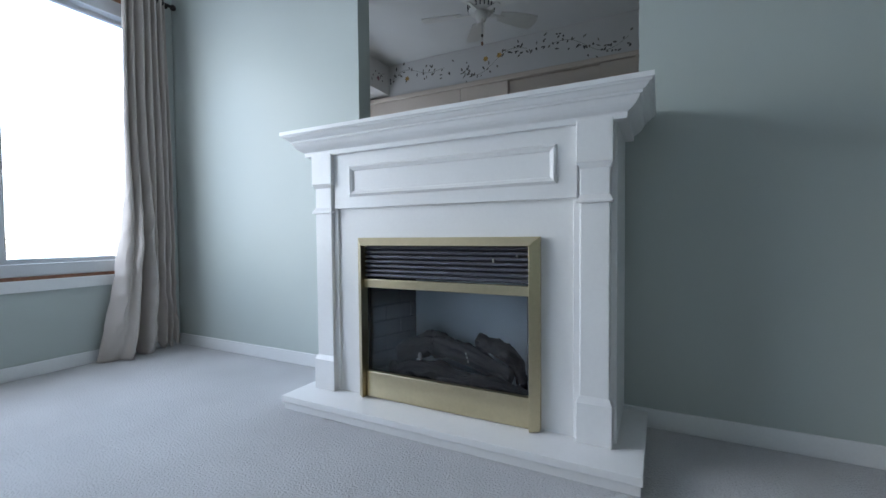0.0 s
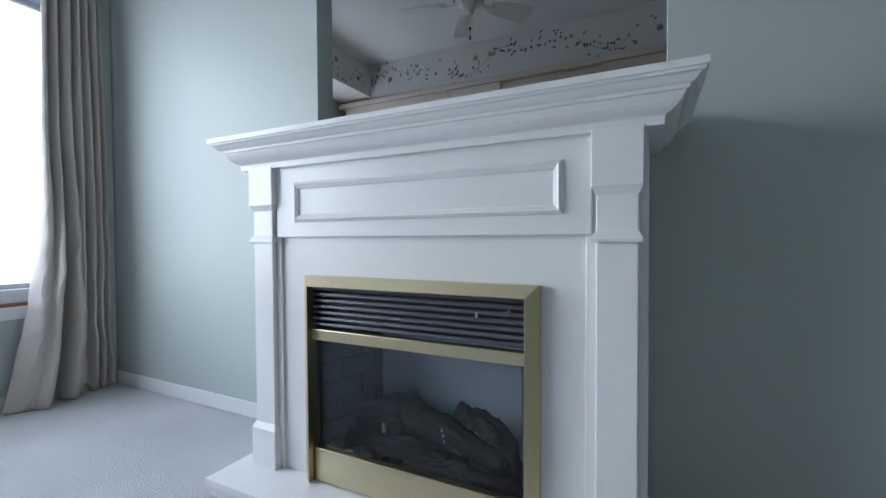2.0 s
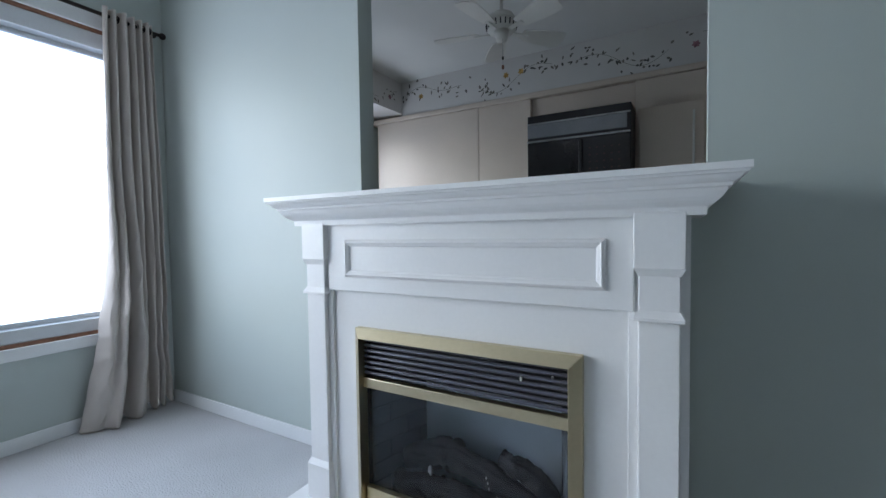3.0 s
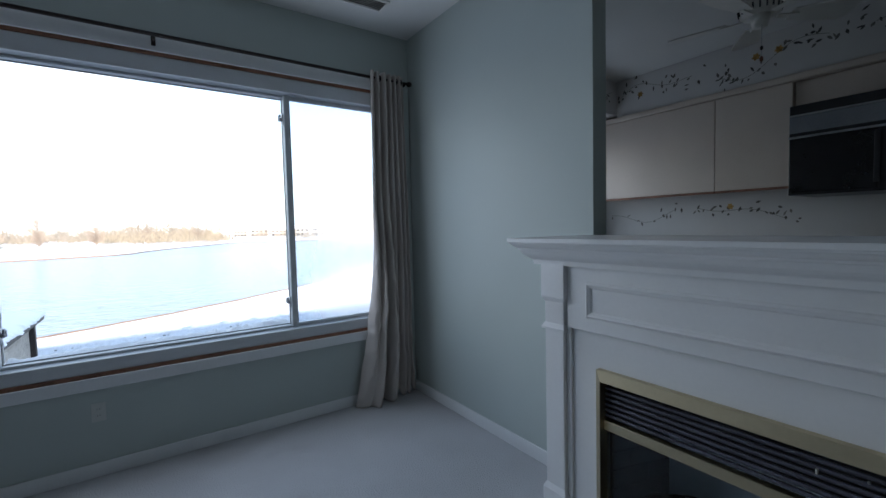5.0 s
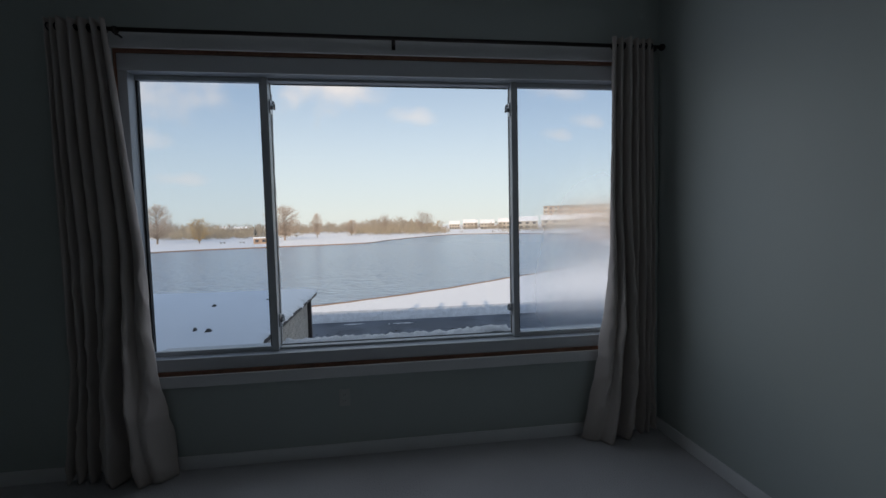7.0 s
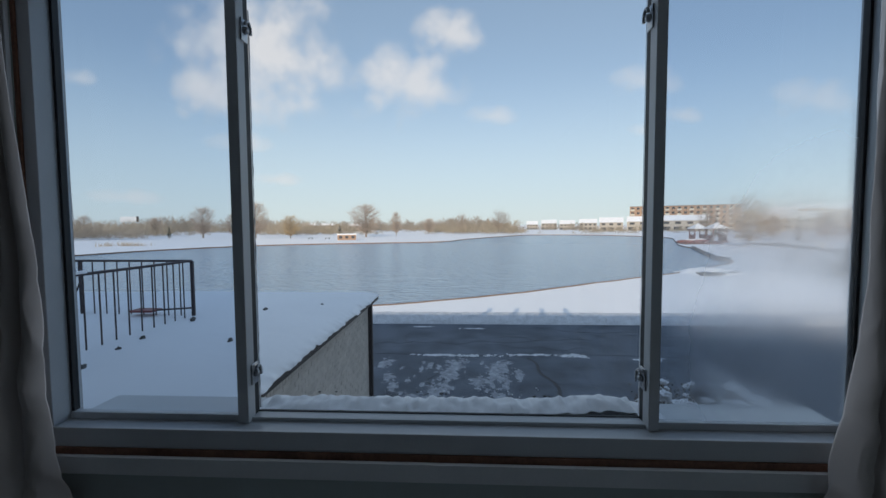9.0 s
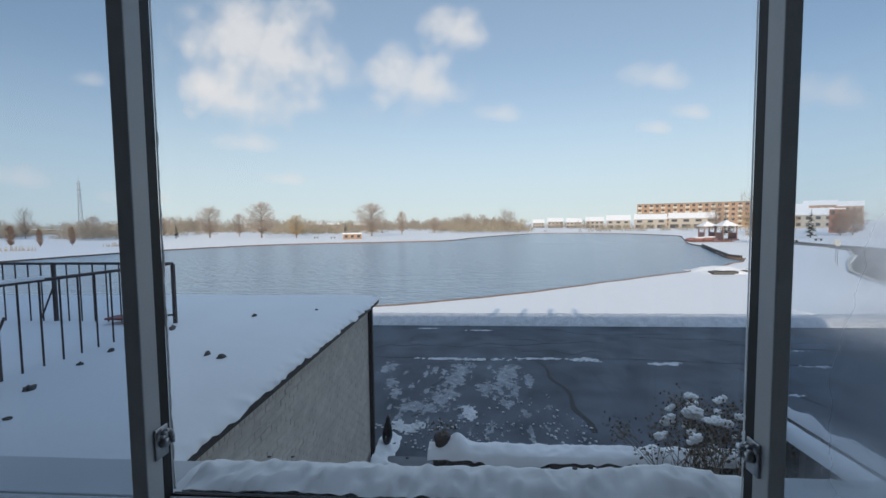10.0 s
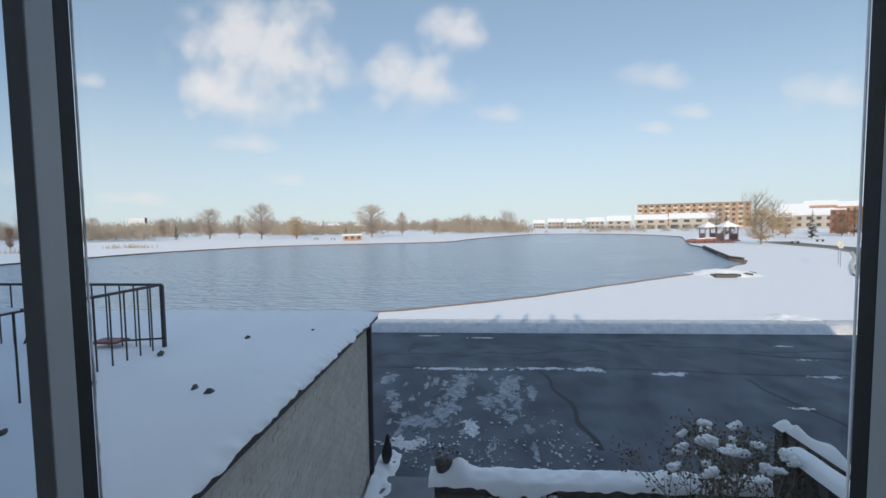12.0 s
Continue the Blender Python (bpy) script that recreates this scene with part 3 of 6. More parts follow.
for i, (pts, r) in enumerate((
        (((2.31, -0.20, 0.235), (2.42, -0.22, 0.285), (2.54, -0.24, 0.335), (2.58, -0.24, 0.335), (2.68, -0.25, 0.315), (2.80, -0.26, 0.285), (2.98, -0.27, 0.215)), 0.060),
        (((2.795, -0.25, 0.383), (2.84, -0.25, 0.366), (2.89, -0.25, 0.352), (2.95, -0.25, 0.322), (2.995, -0.25, 0.285), (3.02, -0.25, 0.20)), 0.040),
        (((2.34, -0.30, 0.175), (2.46, -0.30, 0.215), (2.62, -0.31, 0.225), (2.78, -0.31, 0.20)), 0.040),
        (((2.62, -0.34, 0.165), (2.78, -0.345, 0.185), (2.92, -0.34, 0.195), (3.06, -0.32, 0.155)), 0.045),
        (((2.28, -0.24, 0.20), (2.38, -0.30, 0.18), (2.50, -0.36, 0.15)), 0.034))):
    part("log", log(pts, r, i * 5.3), LOG, insert, "charred artificial log", True)
bm = bmesh.new()
for i in range(46):
    ball(bm, (random.uniform(2.30, 3.08), random.uniform(-0.37, -0.16), random.uniform(0.13, 0.165)), random.uniform(0.016, 0.034), 1, rough=0.5)
part("ember_bed", bm, LOG, insert, "bed of dark artificial embers", True)
for p, q in (((2.505, -0.298, 0.275), 0.019), ((2.765, -0.315, 0.322), 0.0055), ((2.773, -0.319, 0.306), 0.0055), ((2.780, -0.323, 0.288), 0.0055)):
    part("ash_fleck", ball(bmesh.new(), p, q, 1, (0.6, 0.4, 1.3), 0.5), ASH, insert, "pale ash patch on a log", True)

# ---- ceiling vent and outlets of the living room ----
vent = thing("ceiling_vent", (0.41, -0.60, H), "white metal slatted air vent in the ceiling", "vent")
bm = bmesh.new()
for a in ((0.33, 0.35, -0.78, -0.42), (0.48, 0.50, -0.78, -0.42), (0.35, 0.48, -0.78, -0.76), (0.35, 0.48, -0.44, -0.42)):
    box(bm, *a, H - 0.012, H, bevel=0.002)
part("frame", bm, FANWHITE, vent)
# black plate on the ceiling paints the shade behind the slats
part("backing", boxed(0.35, 0.48, -0.76, -0.44, H - 0.003, H - 0.0005), BLACK, vent, "black plate for the dark between the slats")
for i in range(6):
    x = 0.362 + i * 0.0215
    t = Matrix.Translation((x, 0, H - 0.007)) @ Matrix.Rotation(radians(40), 4, "Y") @ Matrix.Translation((-x, 0, 0.007 - H))
    part("slat", boxed(x - 0.007, x + 0.007, -0.76, -0.44, H - 0.008, H - 0.006, turn=t), FANWHITE, vent)


def outlet(y, z):
    o = thing("wall_outlet", (0.001, y, z - 0.058), "ivory duplex power outlet on the wall below the window", "outlet")
    part("plate", boxed(0.0005, 0.006, y - 0.036, y + 0.036, z - 0.058, z + 0.058, bevel=0.003), PLATE, o)
    for k in (-0.02, 0.02):
        r = part("socket", boxed(0.006, 0.009, y - 0.016, y + 0.016, z + k - 0.014, z + k + 0.014, bevel=0.004), PLATE, o)
        for d in (-0.006, 0.006):
            part("slot", boxed(0.0088, 0.0094, y + d - 0.001, y + d + 0.001, z + k - 0.004, z + k + 0.005), BLACK, r)


outlet(-2.265, 0.40)

# ---- the kitchen beyond the opening ----
KY, KH = 2.76, 3.055
structure("kitchen_floor", boxed(0, RX, T, 3.4, -0.12, 0), material("kitchen_tile", (0.42, 0.39, 0.35), 0.4), "plain beige kitchen floor", "floor")
structure("kitchen_wall_north", boxed(0, RX, KY, KY + 0.1, 0, H), PAPER, "kitchen wall with pale wallpaper", "wall")
structure("kitchen_ceiling", boxed(0, RX, T, KY, KH, H - 0.002), CEIL, "plain white kitchen ceiling", "ceiling")
structure("soffit", boxed(0.0, 0.47, T, KY, 2.690, KH - 0.002, bevel=0.004), PAPER, "papered soffit box along the kitchen ceiling", "soffit")
structure("soffit_front", boxed(0.472, RX, 2.44, KY, 2.660, KH - 0.002), PAPER, "papered bulkhead over the kitchen cabinets", "soffit")
structure("cabinet_cornice", boxed(0.02, 4.6, 2.405, 2.70, 2.602, 2.6575, bevel=0.012), CREAM, "cream laminate cornice strip above the cabinets", "trim")


def wall_cabinet(x0, x1, z0, z1, y, label, handle=None, strip=True):
    c = thing("wall_cabinet", ((x0 + x1) / 2, KY, z0), label, "cabinet", "kitchen wall cabinets")
    part("body", boxed(x0 + 0.002, x1 - 0.002, y + 0.020, KY - 0.001, z0, z1), CREAM, c)
    d = part("door", boxed(x0 + 0.003, x1 - 0.003, y, y + 0.018, z0 + 0.002, z1 - 0.002, bevel=0.003), CREAM, c)
    if handle:
        part("handle", boxed(handle, handle + 0.02, y - 0.022, y - 0.0005, z0 + 0.02, z1 - 0.10, bevel=0.005), FANWHITE, d, "long white pull handle")
    if strip:
        part("edge_strip", boxed(x0 + 0.003, x1 - 0.003, y + 0.002, y + 0.03, z0 - 0.022, z0 - 0.001, bevel=0.003), REDWOOD, c, "reddish wooden finger-pull strip")
    return c


wall_cabinet(0.12, 1.490, 1.755, 2.598, 2.42, "wide cream laminate kitchen wall cabinet with wooden edge strip")
wall_cabinet(1.490, 2.070, 1.755, 2.598, 2.42, "narrow cream laminate kitchen wall cabinet beside the oven")
wall_cabinet(2.070, 3.030, 2.360, 2.598, 2.46, "low cream laminate cabinet above the oven", strip=False)
wall_cabinet(3.030, 4.40, 1.755, 2.598, 2.42, "cream laminate kitchen wall cabinet behind an open door")
open_door = thing("cabinet_door", (3.30, 2.30, 1.76), "cream laminate cabinet door standing open", "cabinet door")
part("panel", boxed(3.075, 3.56, 2.300, 2.320, 1.76, 2.315, bevel=0.004), CREAM, open_door)
part("handle", boxed(3.475, 3.492, 2.276, 2.2995, 1.80, 2.24, bevel=0.005), FANWHITE, open_door, "white pull handle")

oven = thing("wall_oven", (2.58, 2.4, 1.66), "black over-range microwave oven with grey glass visor", "microwave oven")
part("body", boxed(2.135, 3.030, 2.115, 2.75, 1.66, 2.335, bevel=0.006), BLACK, oven)
part("visor", boxed(2.140, 3.000, 2.098, 2.1145, 2.125, 2.250, bevel=0.004), GREYGLASS, oven, "grey glass visor")
part("visor_trim", boxed(2.137, 3.026, 2.094, 2.1145, 2.252, 2.262, bevel=0.002), STEEL, oven)
part("visor_trim", boxed(2.137, 3.026, 2.092, 2.1145, 2.086, 2.100, bevel=0.002), STEEL, oven)
part("door", boxed(2.140, 2.62, 2.100, 2.1145, 1.68, 2.083, bevel=0.004), OVENGLASS, oven, "dark glass oven door")
part("control_panel", boxed(2.630, 3.022, 2.104, 2.1145, 1.68, 2.083, bevel=0.004), BLACK, oven)
part("handle", boxed(2.605, 2.640, 2.085, 2.0995, 1.72, 2.07, bevel=0.006), BLACK, oven)
for i in range(5):
    for j in range(4):
        part("button", boxed(2.69 + i * 0.06, 2.706 + i * 0.06, 2.1015, 2.1038, 1.80 + j * 0.06, 1.810 + j * 0.06, bevel=0.001), KEYPAD, oven)

# ceiling fan
FX, FYC, FZ = 2.235, 1.225, 2.775
fan = thing("ceiling_fan", (FX, FYC, KH), "white five-blade ceiling fan with pull chain, at rest", "ceiling fan")
part("canopy", rod(bmesh.new(), (FX, FYC, KH - 0.05), (FX, FYC, KH), 0.055, 0.075, 20), FANWHITE, fan, "", True)
part("downrod", rod(bmesh.new(), (FX, FYC, FZ + 0.05), (FX, FYC, KH - 0.05), 0.012), FANWHITE, fan, "", True)
bm = bmesh.new()
rod(bm, (FX, FYC, FZ + 0.035), (FX, FYC, FZ + 0.085), 0.115, 0.085, 24)
rod(bm, (FX, FYC, FZ - 0.03), (FX, FYC, FZ + 0.035), 0.105, 0.115, 24)
motor = part("motor", bm, FANWHITE, fan, "white motor housing", True)
for i in range(20):
    a = 2 * math.pi * i / 20
    part("vent_slot", rod(bmesh.new(), (FX + 0.108 * math.cos(a), FYC + 0.108 * math.sin(a), FZ - 0.02), (FX + 0.114 * math.cos(a), FYC + 0.114 * math.sin(a), FZ + 0.02), 0.005, sides=6), BLACK, motor)
part("hub", rod(bmesh.new(), (FX, FYC, FZ - 0.10), (FX, FYC, FZ - 0.03), 0.040, 0.055, 18), FANWHITE, fan, "white switch housing", True)
for i in range(5):
    a = radians(47 + 72 * i)
    m = Matrix.Translation((FX, FYC, FZ - 0.035)) @ Matrix.Rotation(a, 4, "Z") @ Matrix.Rotation(radians(-13), 4, "X")
    bm = bmesh.new()
    ring = []
    for k in range(25):
        f = k / 24
        ring.append((0.17 + 0.35 * f, 0.050 + 0.034 * math.sin(f * 2.0) if f < 0.93 else 0.081 * math.sqrt(max(0.0, 1 - ((f - 0.90) / 0.10) ** 2)) + 0.004))
    outline = [(x, y) for x, y in ring] + [(x, -y) for x, y in ring[::-1]]
    lo = [bm.verts.new((x, y, -0.004)) for x, y in outline]
    hi = [bm.verts.new((x, y, 0.004)) for x, y in outline]
    bm.faces.new(lo[::-1]), bm.faces.new(hi)
    for k in range(len(lo)):
        bm.faces.new((lo[k], lo[(k + 1) % len(lo)], hi[(k + 1) % len(lo)], hi[k]))
    bmesh.ops.transform(bm, matrix=m, verts=bm.verts)
    blade = part("blade", bm, FANWHITE, fan)
    bm = boxed(0.09, 0.21, -0.018, 0.018, -0.012, -0.0045, bevel=0.003)
    bmesh.ops.transform(bm, matrix=m, verts=bm.verts)
    part("blade_arm", bm, FANWHITE, blade)
chain = rod(bmesh.new(), (FX + 0.02, FYC - 0.03, FZ - 0.30), (FX + 0.02, FYC - 0.03, FZ - 0.09), 0.0018, sides=6)
ch = part("pull_chain", chain, STEEL, fan)
part("pull_knob", ball(bmesh.new(), (FX + 0.02, FYC - 0.03, FZ - 0.305), 0.011, 1, (1, 1, 1.8)), REDWOOD, ch, "", True)
part("pull_knob", ball(bmesh.new(), (FX + 0.02, FYC - 0.03, FZ - 0.24), 0.009, 1, (1, 1, 1.8)), IRON, ch, "", True)

# painted vine along the bulkhead: flat leaves, stems and blossoms
LEAFM = material("painted_vine_leaf", (0.15, 0.135, 0.12), 0.8, spread=0.3, island=0.5)
STEMM = material("painted_vine_stem", (0.22, 0.21, 0.17), 0.8, spread=0.2)
BLOOM = material("painted_ochre_blossom", (0.50, 0.30, 0.10), 0.8, spread=0.3, island=0.3)
BLOOMR = material("painted_mauve_blossom", (0.34, 0.17, 0.20), 0.8, spread=0.3, island=0.4)


def petal(bm, c, ang, ln, wd, frame):
    """A flat pointed leaf in the plane of a wall."""
    o, ex, ez = frame
    pts = ((0, 0), (0.3, 0.42), (0.62, 0.40), (1, 0), (0.62, -0.40), (0.3, -0.42))
    vs = []
    for a, b in pts:
        u, v = a * ln, b * wd
        x, z = c[0] + u * math.cos(ang) - v * math.sin(ang), c[1] + u * math.sin(ang) + v * math.cos(ang)
        vs.append(bm.verts.new(o + ex * x + ez * z))
    bm.faces.new(vs)


def vine(x0, x1, zc, spread, frame, seed, n):
    rng = random.Random(seed)
    leaf, stem, bloom, bloomr = bmesh.new(), bmesh.new(), bmesh.new(), bmesh.new()
    o, ex, ez = frame
    nodes = []
    steps = int((x1 - x0) / 0.05)
    for i in range(steps + 1):
        x = x0 + (x1 - x0) * i / steps
        nodes.append((x, zc + spread * 0.55 * math.sin(x * 4.3 + seed) + spread * 0.35 * math.sin(x * 9.1 + 2 * seed)))
    for i, ((xa, za), (xb, zb)) in enumerate(zip(nodes, nodes[1:])):
        if (i // 5) % 4 == 3:
            continue
        w = 0.0022
        stem.faces.new([stem.verts.new(o + ex * x + ez * z) for x, z in ((xa, za - w), (xb, zb - w), (xb, zb + w), (xa, za + w))])
    for _ in range(n):
        i = rng.randrange(len(nodes))
        x, z = nodes[i][0] + rng.uniform(-0.03, 0.03), nodes[i][1] + rng.gauss(0, spread * 0.38)
        z = max(zc - spread * 1.15, min(zc + spread * 1.15, z))
        ang = rng.choice((rng.uniform(0.6, 1.9), rng.uniform(-2.4, -0.7), rng.uniform(-0.5, 0.5)))
        petal(leaf, (x, z), ang, rng.uniform(0.026, 0.058), rng.uniform(0.014, 0.026), frame)
    for k in range(max(1, n // 22)):
        x, z = rng.uniform(x0, x1), zc + rng.uniform(-0.5, 0.6) * spread
        tgt = bloom if rng.random() < 0.55 else bloomr
        for a in range(6):
            petal(tgt, (x, z), a * 1.047 + rng.random() * 0.3, 0.034, 0.026, frame)
    return leaf, stem, bloom, bloomr


for name, args in (("vine_border", (0.52, 4.2, 2.855, 0.145, (Vector((0, 2.4382, 0)), Vector((1, 0, 0)), Vector((0, 0, 1))), 4, 150)),
                   ("vine_border", (0.2, 2.35, 2.875, 0.11, (Vector((0.4722, 0, 0)), Vector((0, 1, 0)), Vector((0, 0, 1))), 9, 80)),
                   ("vine_border", (0.2, 2.0, 1.56, 0.10, (Vector((0, KY - 0.0018, 0)), Vector((1, 0, 0)), Vector((0, 0, 1))), 15, 40))):
    leaf, stem, bloom, bloomr = vine(*args)
    o = args[4][0]
    border = thing(name, (o.x + (1.5 if o.x == 0 else 0), max(o.y, 0.2), args[2]), "hand-painted leafy vine border with small blossoms on the kitchen wall", "wall painting")
    for n, b, m in (("leaves", leaf, LEAFM), ("stem", stem, STEMM), ("blossoms", bloom, BLOOM), ("blossoms", bloomr, BLOOMR)):
        if len(b.verts):
            tagged(part(n, b, m, border), "", "", "", "stuff")

# ---- outdoors: materials ----
SNOW = material("fresh_snow", (0.89, 0.90, 0.92), 0.75, spread=0.025, scale=1.2, fine=9, bump=0.14, depth=0.03, spec=0.3)
BANKSNOW = material("ploughed_snow", (0.66, 0.68, 0.72), 0.8, spread=0.16, scale=3.0, fine=14, bump=1.0, depth=0.10)
ASPHALT = material("worn_asphalt", (0.070, 0.086, 0.113), 0.75, spread=0.4, scale=1.1, fine=42, bump=0.8, depth=0.014, other=(0.125, 0.148, 0.186))
TAR = material("tar_seam", (0.013, 0.013, 0.017), 0.6, spread=0.2)
SLUSH = material("thin_icy_snow", (0.19, 0.21, 0.25), 0.55, spread=0.35, scale=5.0, fine=24, bump=0.4, depth=0.01, other=(0.36, 0.39, 0.44))
STUCCO = material("grey_beige_stucco", (0.54, 0.495, 0.45), 0.9, spread=0.16, scale=3, fine=20, bump=0.9, depth=0.03)
DARKTRIM = material("dark_brown_fascia", (0.045, 0.038, 0.038), 0.6, spread=0.2)
RAILM = material("rusty_dark_iron", (0.06, 0.045, 0.048), 0.55, 0.2, spread=0.3, scale=25)
TIMBER = material("weathered_dark_timber", (0.095, 0.078, 0.068), 0.85, spread=0.35, scale=5, fine=40, bump=0.5, depth=0.01, island=0.25)
STONE = material("dark_rock", (0.10, 0.095, 0.09), 0.85, spread=0.4, scale=14, fine=60, bump=0.6, depth=0.01)
REDP = material("red_plastic", (0.22, 0.05, 0.05), 0.5, spread=0.2)
EARTH = material("rusty_shore_edge", (0.26, 0.17, 0.12), 0.9, spread=0.3, scale=3)
# bark and twigs are lightened to paint in the haze over far trees
BARK = material("grey_brown_bark", (0.26, 0.21, 0.175), 0.9, spread=0.3, scale=8, island=0.25)
TWIG = material("bare_twigs", (0.44, 0.36, 0.30), 0.9, spread=0.2, scale=2, island=0.3)
OCHRE = material("ochre_leaves", (0.42, 0.29, 0.13), 0.8, spread=0.2, scale=2, island=0.35)
RUSSET = material("russet_leaves", (0.28, 0.15, 0.09), 0.8, spread=0.2, scale=2, island=0.35)
NEEDLE = material("dark_conifer", (0.055, 0.07, 0.05), 0.85, spread=0.3, scale=2, island=0.35)
# scrub colour is paled to include the haze of distance
SCRUB = material("winter_scrub", (0.29, 0.25, 0.20), 0.9, spread=0.2, scale=1, island=0.45, other=(0.35, 0.305, 0.235))
REED = material("dry_reeds", (0.34, 0.27, 0.18), 0.9, spread=0.2, island=0.3)
BRICK = material("tan_brick", (0.40, 0.27, 0.19), 0.9, spread=0.12, scale=0.8)
SIDING = material("cream_siding", (0.42, 0.385, 0.34), 0.8, spread=0.08, scale=0.7)
DARKWIN = material("dark_window_glass", (0.07, 0.075, 0.085), 0.2, spread=0.2)
PALEBALC = material("pale_balcony", (0.62, 0.58, 0.5), 0.8, spread=0.08)
REDBRICK = material("red_brick", (0.27, 0.12, 0.085), 0.9, spread=0.15, scale=0.8)
SHRUBLEAF = material("withered_shrub_leaf", (0.10, 0.075, 0.05), 0.85, spread=0.3, island=0.5)

WATER = bpy.data.materials.new("lake_water")
WATER.use_nodes = True
n, l = WATER.node_tree.nodes, WATER.node_tree.links
b = n["Principled BSDF"]
# base colour is lightened to hold part of the sky's reflection
b.inputs["Base Color"].default_value, b.inputs["Roughness"].default_value = (0.33, 0.455, 0.59, 1), 0.16
b.inputs["IOR"].default_value = 1.33
tc, mp, n1, n2, ad, bp = (n.new("ShaderNode" + k) for k in ("TexCoord", "Mapping", "TexNoise", "TexNoise", "Math", "Bump"))
mp.inputs["Scale"].default_value = (1.0, 0.5, 1.0)
n1.inputs["Scale"].default_value, n1.inputs["Detail"].default_value = 2.0, 8
n2.inputs["Scale"].default_value, n2.inputs["Detail"].default_value = 0.5, 3
l.new(tc.outputs["Object"], mp.inputs[0]), l.new(mp.outputs[0], n1.inputs["Vector"]), l.new(mp.outputs[0], n2.inputs["Vector"])
ad.operation = "ADD"
l.new(n1.outputs[0], ad.inputs[0]), l.new(n2.outputs[0], ad.inputs[1])
bp.inputs["Strength"].default_value, bp.inputs["Distance"].default_value = 1.0, 0.75
l.new(ad.outputs[0], bp.inputs["Height"]), l.new(bp.outputs[0], b.inputs["Normal"])

# ---- the lie of the land ----
G, WL = -3.25, -3.50           # snow field and water level


def out(u, d):
    """A place in the landscape: d metres from the window along the view over the lake, u * d metres to its north side."""
    return Vector((0.71 - d * (0.9977 + 0.0676 * u), -1.83 - d * (0.0676 - 0.9977 * u), 0))


SHORE = ((-17, -60), (-18, -30), (-20, -18), (-23, -7.6), (-27, 0.5), (-36, 12.9), (-43, 22.3), (-49, 28.5), (-54, 32.5), (-57.5, 32.5), (-70, 37.5), (-84, 43.2), (-96, 46.5), (-122, 58),
         (-150, 68), (-185, 58), (-196, 30), (-170, 12), (-140, -2), (-121, -9), (-113, -28), (-104, -51), (-84, -65), (-68, -69), (-50, -72), (-34, -82), (-22, -84))


def smooth_loop(pts, k=6):
    """A closed curve through the points."""
    r, n = [], len(pts)
    for i in range(n):
        a, b, c, d = (Vector(pts[(i + j) % n]) for j in (-1, 0, 1, 2))
        for s in range(k):
            t = s / k
            p = 0.5 * (2 * b + (c - a) * t + (2 * a - 5 * b + 4 * c - d) * t * t + (3 * b - a - 3 * c + d) * t ** 3)
            w = noise.noise(Vector((p.x * 0.35, p.y * 0.35, 0))) * 0.25
            r.append((p.x + w, p.y + w))
    return r


shore = smooth_loop(SHORE)
bm = bmesh.new()
ring = [bm.verts.new((x, y, G)) for x, y in shore]
edges = [bm.edges.new((ring[i], ring[(i + 1) % len(ring)])) for i in range(len(ring))]
rim = [bm.verts.new((x, y, G)) for x, y in ((2600, -2600), (2600, 2600), (-2600, 2600), (-2600, -2600))]
edges += [bm.edges.new((rim[i], rim[(i + 1) % 4])) for i in range(4)]
bmesh.ops.triangle_fill(bm, use_beauty=True, edges=edges)
for f in list(bm.faces):
    f.normal_update()
structure("ground", bm, SNOW, "flat snow-covered ground round the lake", "snow ground")
bm = bmesh.new()
for i in range(len(shore)):
    a, b = shore[i], shore[(i + 1) % len(shore)]
    bm.faces.new([bm.verts.new(c) for c in ((*a, G + 0.001), (*b, G + 0.001), (*b, WL - 0.3), (*a, WL - 0.3))])
bmesh.ops.remove_doubles(bm, verts=bm.verts, dist=0.001)
structure("shore_edge", bm, EARTH, "rusty earth edge of the lake shore", "shore")
bm = bmesh.new()
bm.faces.new([bm.verts.new(c) for c in ((-10, -95, WL), (-10, 80, WL), (-215, 80, WL), (-215, -95, WL))])
structure("lake", bm, WATER, "rippled blue-grey lake water under a winter sky", "water")

NEAR = [Vector(p) for p in shore if p[0] > -58 and p[1] > -14 and p[1] < 34]
bm = bmesh.new()
for a, b in zip(NEAR, NEAR[1:]):
    if (a - b).length < 6:
        d = (b - a).normalized()
        s = Vector((-d.y, d.x)) * 0.16
        bm.faces.new([bm.verts.new((*q, G + 0.03)) for q in (a - s, b - s, b + s, a + s)])
bmesh.ops.remove_doubles(bm, verts=bm.verts, dist=0.06)
r = bmesh.ops.extrude_face_region(bm, geom=bm.faces[:])
bmesh.ops.translate(bm, vec=(0, 0, -0.25), verts=[v for v in r["geom"] if isinstance(v, bmesh.types.BMVert)])
structure("shore_timber", bm, EARTH, "rusty timber edging along the near lake shore", "shore edging")

# asphalt road and drive below the window
bm = bmesh.new()
box(bm, -18.7, -0.5, -3.80, 60, G - 0.04, G + 0.012)
box(bm, -18.7, -7.3, -40, -3.801, G - 0.04, G + 0.012)
structure("road", bm, ASPHALT, "worn dark asphalt road with tar seams and thin ice", "road")
RZ = G + 0.012


